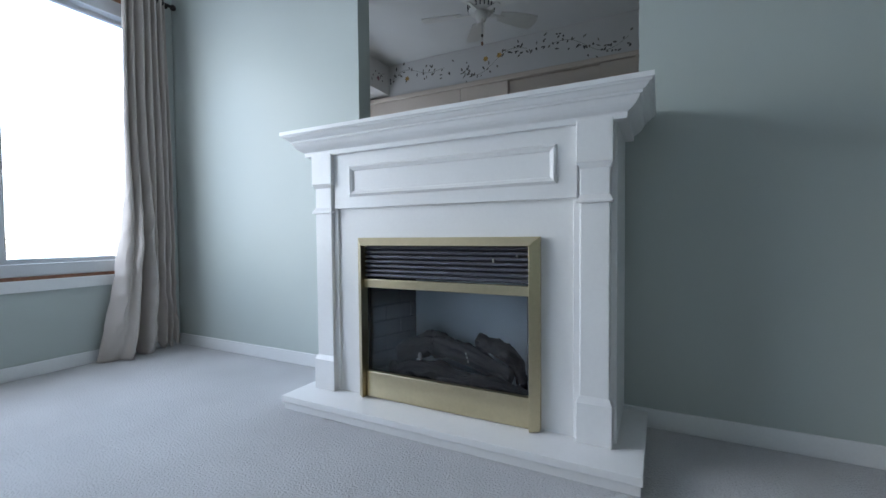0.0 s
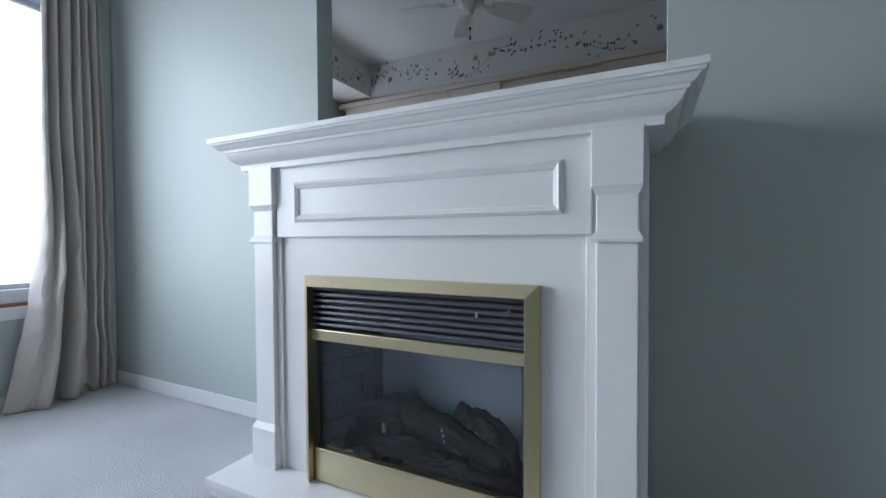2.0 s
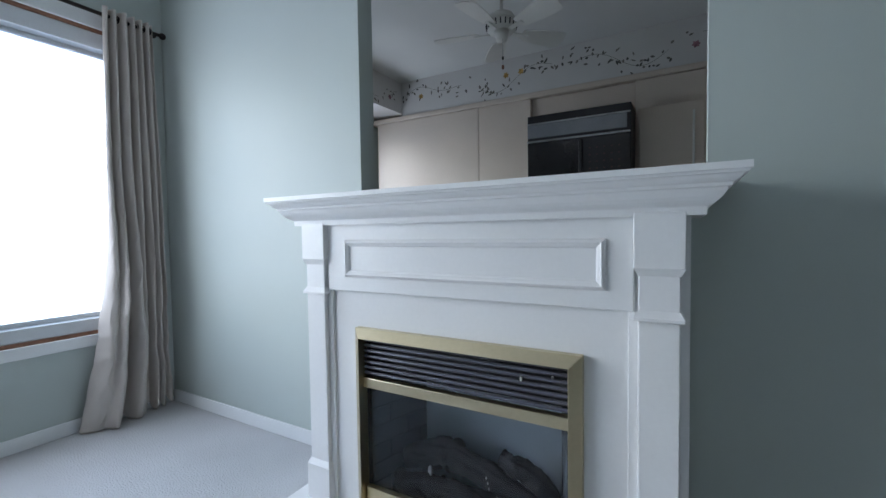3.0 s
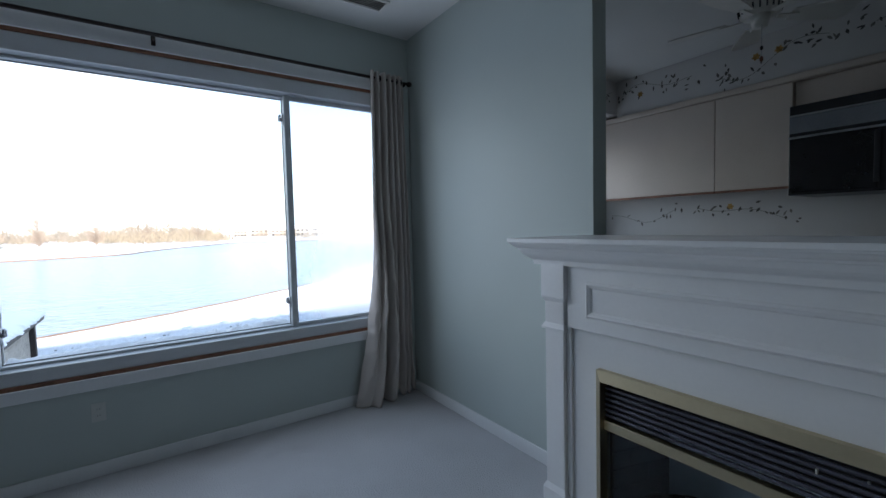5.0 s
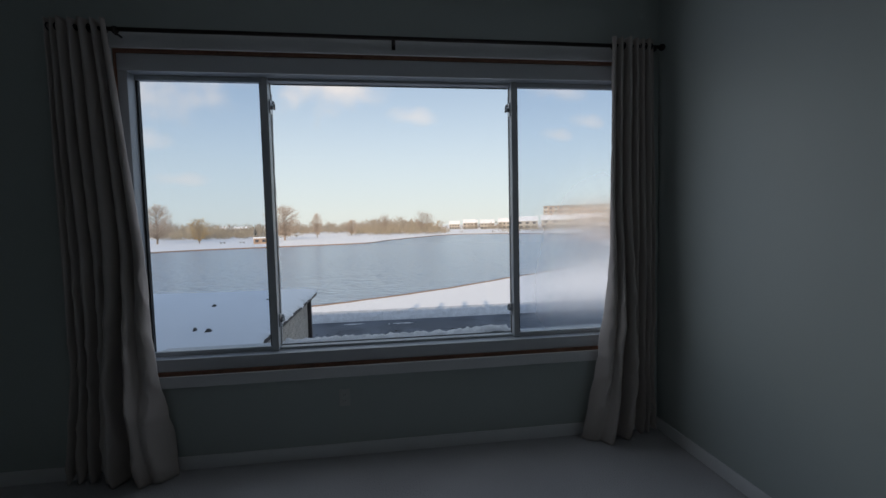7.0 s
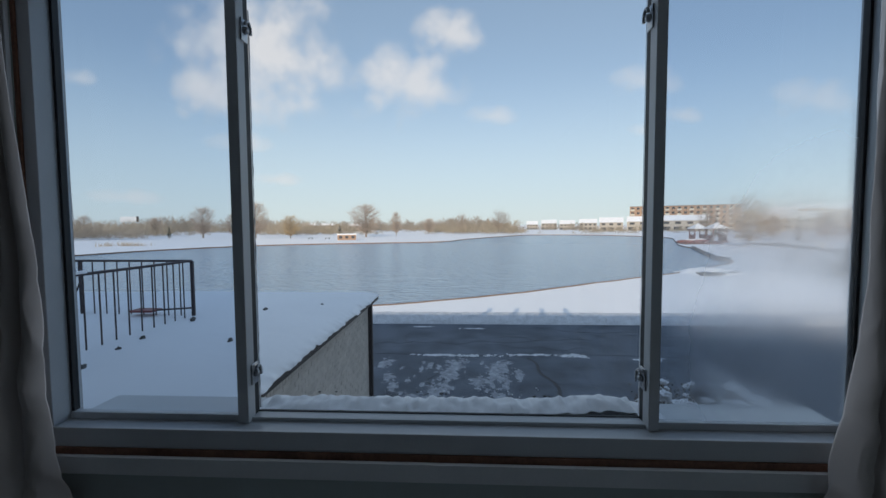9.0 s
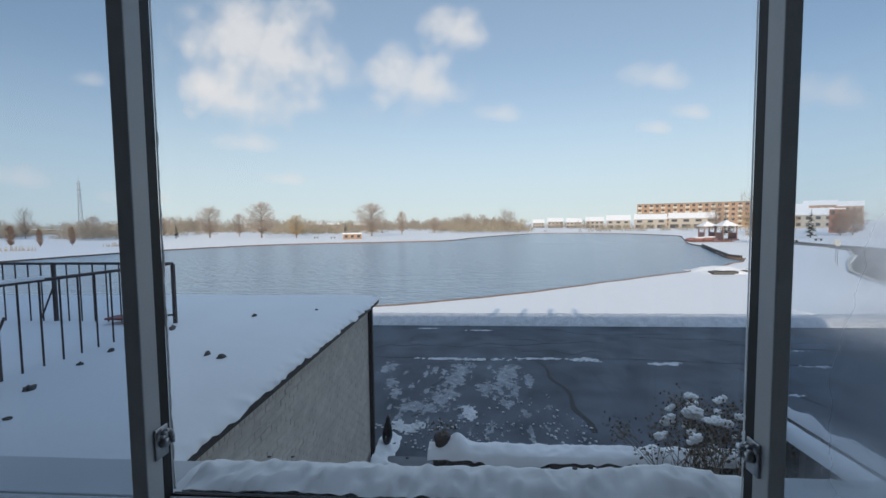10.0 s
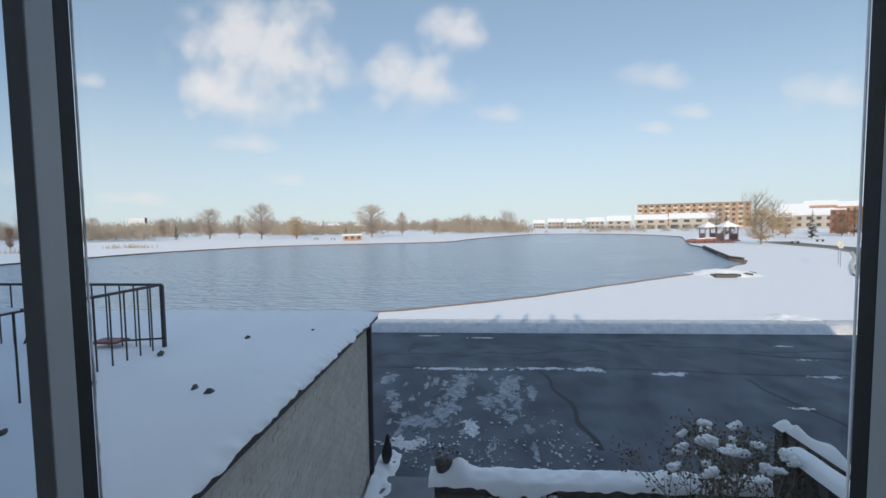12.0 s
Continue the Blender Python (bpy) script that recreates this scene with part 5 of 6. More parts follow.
# snow-laden shrub
shrub = thing("shrub", (-4.75, 1.28, G), "bare twiggy shrub laden with clumps of fresh snow", "shrub")
wood, tips = bmesh.new(), []
for i in range(9):
    a = 2 * math.pi * i / 9
    branch(wood, (-4.75 + 0.06 * math.cos(a), 1.28 + 0.06 * math.sin(a), G + 0.04), Vector((0.27 * math.cos(a), 0.27 * math.sin(a), 1)).normalized(), 0.80, 0.017, 3, rng, tips, 3, 0.62, sides=4)
part("branches", wood, BARK, shrub, "grey-brown forked branches")
bm = bmesh.new()
for p, d in tips:
    for k in range(9):
        c = p + Vector((rng.gauss(0, 0.08), rng.gauss(0, 0.08), rng.gauss(0, 0.08)))
        e = Vector((rng.uniform(-1, 1), rng.uniform(-1, 1), rng.uniform(-1, 1))).normalized() * 0.052
        f = e.cross(Vector((0.3, 0.2, 1))).normalized() * 0.017
        bm.faces.new([bm.verts.new(q) for q in (c, c + e * 0.5 + f, c + e, c + e * 0.5 - f)])
tagged(part("leaves", bm, SHRUBLEAF, shrub, "few withered brown leaves"), "", "", "", "stuff")
picked = [q for q in sorted(tips, key=lambda q: -q[0].z) if (q[0].xy - Vector((-4.75, 1.28))).length < 0.75]
held = []
for p, d in picked:
    if all((p - o).length > 0.26 for o in held):
        held.append(p)
for i, p in enumerate(held[:17]):
    bm = bmesh.new()
    r = rng.uniform(0.045, 0.078)
    run = Vector((rng.uniform(-1, 1), rng.uniform(-1, 1), rng.uniform(-0.6, 0.2))).normalized()
    for k in range(3):
        ball(bm, p + run * r * (k - 1) * rng.uniform(0.7, 1.2), r * rng.uniform(0.55, 1.0), 3, (rng.uniform(0.7, 1.2), rng.uniform(0.8, 1.4), rng.uniform(0.6, 1.0)), 0.75, 2.1)
    part("snow_clump", bm, SNOW, shrub, "clump of snow on the twigs", True)
for p in held[17:80:2]:
    bm = bmesh.new()
    r = rng.uniform(0.018, 0.036)
    for k in range(2):
        ball(bm, p + Vector((rng.gauss(0, 1), rng.gauss(0, 1), rng.gauss(0, 1))) * r * 0.7, r, 2, (1.0, 1.3, 0.9), 0.8, 1.6)
    part("snow_clump", bm, SNOW, shrub, "clump of snow on the twigs", True)
bm = bmesh.new()
for k in range(26):
    a, q = rng.uniform(0, 6.28), rng.uniform(0.05, 0.55)
    c = Vector((-4.75 + q * math.cos(a), 1.28 + q * math.sin(a), G + 0.12 + 0.5 * q + rng.uniform(0, 0.15)))
    ball(bm, c, rng.uniform(0.05, 0.10), 2, (1, 1.3, 0.8), 0.6, 1.5)
part("base_snow", bm, SNOW, shrub, "snow caught among the lower stems", True)

# timber fence on the north side
fence = thing("fence", (-4.0, 2.5, G), "dark weathered timber fence with snow on its rails", "fence")
part("post", boxed(-5.36, -5.20, 2.42, 2.58, G, -1.12, bevel=0.008), TIMBER, fence)
part("post", boxed(-2.4, -2.24, 2.42, 2.58, G, -1.12, bevel=0.008), TIMBER, fence)
part("rail", boxed(-5.2, -2.4, 2.47, 2.53, -1.24, -1.12, bevel=0.006), TIMBER, fence)
part("rail", boxed(-5.2, -2.4, 2.47, 2.53, -2.9, -2.78, bevel=0.006), TIMBER, fence)
x = -5.12
while x < -2.5:
    part("slat", boxed(x, x + 0.14, 2.44, 2.469, -3.15, -1.16 + rng.uniform(-0.01, 0.01), bevel=0.005), TIMBER, fence)
    x += 0.175
part("hand_rail", boxed(-4.72, -2.0, 2.10, 2.28, -1.22, -1.17, bevel=0.006), TIMBER, fence)
x = -4.68
while x < -2.1:
    part("picket", boxed(x, x + 0.10, 2.17, 2.21, -3.1, -1.221, bevel=0.004), TIMBER, fence)
    x += 0.22


def snow_cap(x0, x1, y0, y1, z, h, seed, lumps=0.3):
    bm = bmesh.new()
    g = []
    n = int((x1 - x0) / 0.05)
    for i in range(n + 1):
        row = []
        x = x0 + (x1 - x0) * i / n
        e = min(1, i / 3 + 0.02, (n - i) / 3 + 0.02)
        for j in range(11):
            s = j / 10
            hh = h * math.sin(math.pi * s) ** 0.45 * e ** 0.5 * (1 + lumps * noise.noise(Vector((x * 3.2, s * 1.5, seed))))
            row.append(bm.verts.new((x, y0 + (y1 - y0) * s, z + hh)))
        g.append(row)
    for i in range(n):
        for j in range(10):
            bm.faces.new((g[i][j], g[i + 1][j], g[i + 1][j + 1], g[i][j + 1]))
    return bm


tagged(part("rail_snow", snow_cap(-4.76, -2.0, 2.06, 2.32, -1.172, 0.15, 2, 0.15), SNOW, None, "", True), "plump ridge of snow along the lower fence rail", "snow")
tagged(part("rail_snow", snow_cap(-5.2, -2.4, 2.45, 2.56, -1.122, 0.11, 6, 0.9), SNOW, None, "", True), "broken ridge of snow along the upper fence rail", "snow")
tagged(part("post_snow", snow_cap(-5.38, -5.18, 2.40, 2.60, -1.122, 0.16, 9, 0.2), SNOW, None, "", True), "cap of snow on the fence post", "snow")

# ---- trees and scrub round the lake ----


def tree_meshes(seed, mat_leaf, wide, low, blades, width, lift):
    """Trunk and crown of one tree, standing at the origin, 10 m high. low: where the crown begins; lift: how upright its twigs grow."""
    rng = random.Random(seed)
    wood, crown = bmesh.new(), bmesh.new()
    rod(wood, (0, 0, -0.2), (0.1, 0.05, 4.2), 0.24, 0.15, 8, False)
    rod(wood, (0.1, 0.05, 4.2), (0.0, 0.1, 8.2), 0.15, 0.03, 6, False)
    cz, rz = (9.6 + low) / 2, (9.6 - low) / 2
    ends = []
    for i in range(54):
        a, t = 2.4 * i + rng.uniform(-0.4, 0.4), (i + rng.random()) / 54
        z = cz + rz * (2 * t - 1) * 0.96
        r = wide * math.sqrt(max(0.02, 1 - ((z - cz) / rz) ** 2)) * rng.uniform(0.72, 1.0)
        e = Vector((math.cos(a) * r, math.sin(a) * r, z))
        s0 = Vector((0.05, 0.05, max(1.2, min(7.6, z - 0.55 * r * lift - 0.9))))
        m = s0.lerp(e, 0.5) + Vector((rng.gauss(0, 0.2), rng.gauss(0, 0.2), 0.10 * r * (1 - lift)))
        rod(wood, s0, m, 0.070, 0.040, 5, False), rod(wood, m, e, 0.040, 0.010, 4, False)
        ends.append((m, e))
        for k in range(5):
            q = m.lerp(e, rng.uniform(-0.6, 0.85))
            t = q + Vector((rng.gauss(0, 0.6), rng.gauss(0, 0.6), rng.uniform(0.1, 1.0) * (0.5 + lift)))
            rod(wood, q, t, 0.022, 0.008, 3, False)
            ends.append((q, t))
    for i in range(blades):
        m, e = ends[rng.randrange(len(ends))]
        c = m.lerp(e, rng.uniform(-0.1, 1.05)) + Vector((rng.gauss(0, 0.36), rng.gauss(0, 0.36), rng.gauss(0, 0.30)))
        d = (Vector((c.x, c.y, (c.z - cz) * 0.6 + lift)).normalized() + Vector((rng.gauss(0, 0.5), rng.gauss(0, 0.5), rng.gauss(0, 0.4)))).normalized()
        d *= rng.uniform(0.35, 0.8) if mat_leaf is TWIG else rng.uniform(0.2, 0.4)
        f = d.cross(Vector((rng.uniform(-1, 1), rng.uniform(-1, 1), 0.4))).normalized() * width
        crown.faces.new([crown.verts.new(q) for q in (c - f, c + f, c + d)])
    mw, mc = bpy.data.meshes.new("trunk"), bpy.data.meshes.new("crown")
    wood.to_mesh(mw), crown.to_mesh(mc)
    wood.free(), crown.free()
    mw.materials.append(BARK), mc.materials.append(mat_leaf)
    return mw, mc


KINDS = {"bare": tree_meshes(1, TWIG, 4.2, 1.8, 5200, 0.022, 0.7), "bare2": tree_meshes(2, TWIG, 5.0, 2.0, 6000, 0.022, 0.6), "ochre": tree_meshes(3, OCHRE, 5.4, 1.6, 3000, 0.075, 0.35), "russet": tree_meshes(4, RUSSET, 3.4, 1.0, 3200, 0.10, 0.8), "open": tree_meshes(6, TWIG, 4.2, 2.6, 900, 0.018, 1.3)}
LABELS = {"bare": "bare winter tree with a rounded twiggy crown by the lake", "bare2": "bare winter tree with spreading twigs by the lake", "ochre": "tree with withered ochre leaves by the shore", "russet": "slender tree with russet leaves on the snowy bank", "open": "tall bare tree with sparse upright branches"}


def tree(kind, u, d, height, turn=0.0, wide=1.0):
    p = out(u, d)
    t = thing("tree", (p.x, p.y, G), LABELS[kind], "tree", "trees round the lake")
    for name, me in zip(("trunk", "crown"), KINDS[kind]):
        o = new(name, me)
        o.parent = t
    t.rotation_euler, t.scale = (0, 0, turn), (height / 9.4 * wide, height / 9.4 * wide, height / 9.4)
    return t


def conifer(u, d, height, snowy):
    p = out(u, d)
    rng = random.Random(int(d * 10 + u * 100))
    t = thing("conifer", (p.x, p.y, G), "dark conifer dusted with snow" if snowy else "dark green conifer near the lake", "tree", "conifers round the lake")
    part("trunk", rod(bmesh.new(), (p.x, p.y, G - 0.2), (p.x, p.y, G + height * 0.96), height * 0.02, height * 0.004, 6), BARK, t)
    for name, mat, lift in (("needles", NEEDLE, 0.0), ("snow", SNOW, 0.02)):
        if name == "snow" and not snowy:
            continue
        bm = bmesh.new()
        for i in range(150 if name == "needles" else 70):
            f = rng.random() ** 0.8
            a = rng.uniform(0, 6.28)
            r = height * 0.24 * (1 - f) + 0.1
            c = Vector((p.x, p.y, G + height * (0.10 + 0.9 * f) + lift * height))
            e = Vector((math.cos(a), math.sin(a), -0.25)) * r * rng.uniform(0.7, 1.1)
            s = Vector((-math.sin(a), math.cos(a), 0)) * r * 0.28
            bm.faces.new([bm.verts.new(q) for q in (c, c + e * 0.6 + s, c + e, c + e * 0.6 - s)])
        tagged(part(name, bm, mat, t), "", "", "", "stuff")


for k, u, d, h, tn, wd in (("bare", -0.554, 175, 12.5, 0.3, 1.0), ("bare2", -0.431, 165, 13.5, 1.1, 0.95), ("bare", -0.484, 185, 10, 2.0, 0.8), ("ochre", -0.348, 160, 8.5, 0.4, 0.9), ("bare2", -0.169, 172, 13.0, 2.4, 1.15), ("bare", -0.097, 190, 10.5, 1.9, 0.6),
                           ("open", 0.059, 230, 11, 0.5, 0.8), ("open", 0.147, 240, 13, 1.4, 0.9), ("open", 0.163, 245, 12, 2.6, 0.9), ("bare", -0.019, 215, 8, 0.9, 1.1), ("ochre", 0.757, 88, 7.4, 0.8, 1.1), ("open", 0.741, 150, 15.5, 0.2, 1.0), ("open", 0.651, 175, 12, 1.7, 0.95), ("open", 0.785, 160, 13, 2.8, 0.9),
                           ("russet", -1.03, 105, 5.5, 0.1, 0.55), ("russet", -0.96, 105, 4.5, 1.2, 0.5), ("russet", -0.883, 112, 5.0, 2.2, 0.5), ("open", -0.993, 190, 14, 1.0, 0.7), ("bare", -0.832, 200, 10, 1.3, 0.9), ("bare", -0.664, 210, 9, 2.3, 1.0), ("ochre", 0.815, 118, 7, 1.5, 0.9), ("russet", 0.949, 125, 7, 2.5, 1.2), ("russet", 0.978, 128, 8, 0.6, 1.2)):
    tree(k, u, d, h, tn, wd)
for u, d, h, sn in ((-0.634, 165, 6.0, False), (0.673, 140, 8.5, True), (0.878, 112, 8.0, True), (-0.962, 150, 5.5, False), (-0.231, 200, 7.0, True), (0.962, 135, 6.0, False), (0.688, 145, 7.0, True)):
    conifer(u, d, h, sn)

# a belt of far scrub and woods behind the lake: too many to count
rng = random.Random(21)


def thicket(name, n, near, far, low, high, u0, u1, mat, label, cat, gaps):
    """Rounded twiggy clumps, each a burst of thin blades."""
    bm = bmesh.new()
    for i in range(n):
        u, d = rng.uniform(u0, u1), rng.uniform(near, far)
        g = noise.noise(Vector((u * 7, d * 0.01, gaps)))
        if g < -0.15 or (u > 0.2 and rng.random() < 0.6):
            continue
        h = rng.uniform(low, high) * (1 + 0.5 * g) * (0.6 if u > 0.2 else 1.12 if u < -0.3 else 1.0)
        p = out(u, d)
        for k in range(60):
            a, t = rng.uniform(0, 6.28), rng.random()
            q = Vector((math.cos(a) * h * 0.55 * t, math.sin(a) * h * 0.75 * t, h * (0.05 + 0.72 * (1 - t * t) * rng.random())))
            e = Vector((q.x * 0.35, q.y * 0.35, h * 0.24)) + Vector((rng.gauss(0, 0.1), rng.gauss(0, 0.16), 0)) * h
            s = Vector((0.3, 1.0, 0.1)) * h * 0.017
            c = Vector((p.x, p.y, G)) + q
            bm.faces.new([bm.verts.new(v) for v in (c - s, c + s, c + e)])
    tagged(part(name, bm, mat), label, cat, "", "stuff")


# distance haze is mixed into this woods colour
FARWOOD = material("far_grey_brown_woods", (0.265, 0.235, 0.20), 0.9, spread=0.2, scale=0.2, island=0.35)
thicket("far_scrub", 900, 195, 300, 3.0, 7.5, -1.35, 0.72, SCRUB, "belt of bare winter scrub beyond the lake", "scrub", 2.0)
thicket("far_woods", 900, 300, 460, 6.0, 11.0, -1.4, 0.35, FARWOOD, "far grey-brown line of woods on the horizon", "woods", 5.0)
thicket("south_thicket", 260, 150, 210, 4.0, 8.0, -1.35, -0.70, FARWOOD, "dark thicket on the southern lake bank", "thicket", 8.0)
bm = bmesh.new()
for cu, d, n, sp in ((-0.731, 106, 110, 4.0), (-1.027, 88, 70, 5.0), (-0.792, 104, 40, 2.0)):
    for i in range(n):
        p = out(cu, d) + Vector((rng.gauss(0, 0.5), rng.gauss(0, sp * 0.6), G))
        e = Vector((rng.gauss(0, 0.12), rng.gauss(0, 0.2), rng.uniform(0.5, 1.4)))
        bm.faces.new([bm.verts.new(q) for q in (p - Vector((0, 0.06, 0)), p + Vector((0, 0.06, 0)), p + e)])
tagged(part("reeds", bm, REED), "dry tan reeds along the snowy lake shore", "reeds", "", "stuff")

# ---- buildings beyond the lake ----


def building(name, label, u, d, w, dep, h, mat, floors, bays, roof="flat", cat="building", group="", door_row=False, yaw=None, snow_h=0.35):
    """A far house: walls, roof, and a window for each bay and floor on the side that faces the lake."""
    p = out(u, d)
    th = yaw if yaw is not None else math.atan2(-(p.y + 1.83), -(p.x - 0.71))
    m = Matrix.Translation((p.x, p.y, G)) @ Matrix.Rotation(th, 4, "Z")
    hs = thing(name, (p.x, p.y, G), label, cat, group)

    def add(n, bm, mt, parent, lab=""):
        bmesh.ops.transform(bm, matrix=m, verts=bm.verts)
        return part(n, bm, mt, parent, lab)
    add("wall", boxed(-dep, 0, -w / 2, w / 2, -0.5, h), mat, hs)
    if roof == "flat":
        add("roof", boxed(-dep - 0.2, 0.2, -w / 2 - 0.2, w / 2 + 0.2, h + 0.001, h + snow_h), DARKTRIM if snow_h < 0.3 else SNOW, hs)
    else:
        bm = bmesh.new()
        rh = dep * 0.28
        a = [bm.verts.new(c) for c in ((0.5, -w / 2 - 0.4, h), (-dep / 2, -w / 2 - 0.4, h + rh), (-dep - 0.5, -w / 2 - 0.4, h))]
        b = [bm.verts.new(c) for c in ((0.5, w / 2 + 0.4, h), (-dep / 2, w / 2 + 0.4, h + rh), (-dep - 0.5, w / 2 + 0.4, h))]
        bm.faces.new(a), bm.faces.new(b[::-1])
        for i in range(3):
            bm.faces.new((a[i], b[i], b[(i + 1) % 3], a[(i + 1) % 3]))
        add("roof", bm, SNOW, hs, "snow-covered gable roof")
    fh, bw = h / floors, w / bays
    for f in range(floors):
        for k in range(bays):
            y = -w / 2 + (k + 0.5) * bw
            low = door_row and f == 0
            ww = bw * (0.36 if low else 0.24)
            wi = add("door" if low else "window", boxed(0.0, 0.06, y - ww, y + ww, f * fh + (0.1 if low else fh * 0.32), f * fh + fh * (0.8 if low else 0.80)), DARKWIN, hs)
            if not low and name == "apartment_block" and k % 2 == 0:
                add("balcony", boxed(0.06, 1.2, y - bw * 0.36, y + bw * 0.36, f * fh + 0.1, f * fh + fh * 0.40), PALEBALC, wi)
    return hs


building("apartment_block", "long five-storey tan brick apartment block with pale balconies", 0.589, 345, 80, 16, 19.5, BRICK, 5, 18, "flat", snow_h=0.25)
for px_u, d, w, h in ((0.418, 296, 15.5, 5.8), (0.494, 288, 20, 6.3), (0.594, 280, 28, 6.8)):
    building("townhouse", "two-storey cream townhouse with snowy roof on the far shore", px_u, d, w, 13.5, h, SIDING, 2, 3 if w < 25 else 4, "gable", "house", "townhouses on the far shore", True)
for px_u, d, w, h in ((0.362, 330, 13, 5.6), (0.312, 350, 12, 4.9), (0.268, 370, 13, 5.5), (0.228, 390, 10, 4.6)):
    building("townhouse", "small far cream townhouse with snowy roof", px_u, d, w, 12, h, SIDING, 2, 4, "gable", "house", "townhouses on the far shore", True)
building("house", "cream house with snowy gable roof among conifers", 0.858, 245, 26, 15, 7.6, SIDING, 2, 6, "gable", "house", "houses north of the lake")
building("house", "small tan house with snowy roof", 0.800, 235, 12, 12, 6.5, SIDING, 2, 3, "gable", "house", "houses north of the lake")
for px_u, w, h in ((0.835, 20, 15.5), (0.895, 24, 18.5), (0.962, 22, 17.5)):
    building("hall", "broad far hall with a peaked snow-covered roof", px_u, 400, w, 18, h, BRICK, 2, 5, "gable", "hall", "halls behind the houses")
building("brick_tower", "narrow red brick tower beside the houses", 0.938, 150, 4, 4, 8.5, REDBRICK, 3, 2, "flat", "building")
building("shed", "small tan shed on the snowy far bank", -0.215, 138, 6.0, 4, 1.7, BRICK, 1, 3, "flat", "shed")
for px_u, d, w, h in ((-0.301, 330, 10, 7), (-0.261, 340, 12, 7), (-0.194, 330, 10, 6), (-0.906, 300, 40, 5)):
    building("house", "far pale building half hidden behind bare trees", px_u, d, w, 6, h * 0.7, SIDING, 2, 4, "gable" if w < 30 else "flat", "house", "far houses")

# jetty, seawall, snow heap with slabs, signs
jetty = thing("jetty", (*out(0.642, 98).xy, WL), "reddish wooden jetty on dark posts", "jetty")
c = out(0.633, 96)
for i in range(7):
    part("plank", boxed(c.x - 1.6, c.x + 1.6, c.y - 4.0 + i * 1.3, c.y - 2.78 + i * 1.3, G + 0.12, G + 0.26, bevel=0.02), REDBRICK, jetty)
for i in range(5):
    part("post", rod(bmesh.new(), (c.x + 1.4, c.y - 3.6 + i * 2, WL - 0.5), (c.x + 1.4, c.y - 3.6 + i * 2, G + 0.9), 0.12, sides=8), TIMBER, jetty)
for k, (dy, ln) in enumerate(((-1.0, 2.6), (3.4, 3.0))):
    boat = thing("covered_boat", (c.x - 3 - 4 * k, c.y + dy, G), "small boat under a dull red cover, dusted with snow", "boat", "boats by the jetty")
    part("hull", ball(bmesh.new(), (c.x - 3 - 4 * k, c.y + dy, G + 0.45), 1.0, 2, (1.1, ln, 0.5), 0.1), material("dull_red_cover", (0.28, 0.13, 0.12), 0.8), boat, "", True)
    part("snow", ball(bmesh.new(), (c.x - 3 - 4 * k, c.y + dy + 0.4, G + 0.82), 1.0, 2, (0.8, ln * 0.6, 0.22), 0.3), SNOW, boat, "", True)
seawall = thing("seawall", (-70, 37.3, WL), "dark timber seawall along the shore", "seawall")
pts = [(-55.5, 33.2), (-58, 33.0), (-64, 35.4), (-70, 37.7), (-77, 40.6), (-84, 43.4)]
for a, b in zip(pts, pts[1:]):
    d = Vector((b[0] - a[0], b[1] - a[1], 0))
    m = Matrix.Translation(((a[0] + b[0]) / 2, (a[1] + b[1]) / 2 - 0.25, 0)) @ Matrix.Rotation(math.atan2(d.y, d.x), 4, "Z")
    part("panel", boxed(-d.length / 2, d.length / 2, -0.15, 0.15, WL - 0.3, G + 0.30, bevel=0.02, turn=m), TIMBER, seawall)
for i, (x, y) in enumerate(((-38.6, 21.2), (-39.2, 22.6), (-38.2, 20.6), (-40.0, 23.4))):
    tagged(part("stone_slab", boxed(x - 0.5, x + 0.5, y - 0.9, y + 0.9, G, G + 0.26, bevel=0.06), STONE), "dark stone slab in a heap of shore snow", "stone slab", "stone slabs by the shore")
drift("snow_bank", "heap of trodden snow by the lake shore", -42, -38, 19.0, 25, 16, 20, lambda s, t: 0.5 * math.sin(math.pi * s) * math.sin(math.pi * t), G - 0.01, SNOW, 0.2, 0.9)
for i, (u, d) in enumerate(((0.949, 44), (0.944, 47))):
    p = out(u, d)
    sg = thing("road_sign", (p.x, p.y, G), "small white road sign on a thin post", "sign", "signs by the road")
    part("post", rod(bmesh.new(), (p.x, p.y, G), (p.x, p.y, G + 2.6), 0.03, sides=6), STEEL, sg)
    part("plate", boxed(p.x - 0.02, p.x + 0.02, p.y - 0.22, p.y + 0.22, G + 2.0, G + 2.6, bevel=0.01), PALEBALC, sg)
curve = [(-26, 27), (-32, 29), (-38, 32.5), (-46, 39), (-56, 48), (-66, 56), (-76, 60.5), (-88, 62), (-104, 66)]
ribbon([Vector(p) + Vector((0.5, 2.8)) for p in curve], 6.0, G + 0.012, material("gritty_road", (0.16, 0.145, 0.125), 0.85, spread=0.2, scale=0.7), "side_road", "gritty side road curving off along the shore", "road")
ribbon([Vector(p) + Vector((-1.2, 0.0)) for p in curve], 0.25, G + 0.14, PALEBALC, "kerb", "pale kerb of the side road", "kerb")
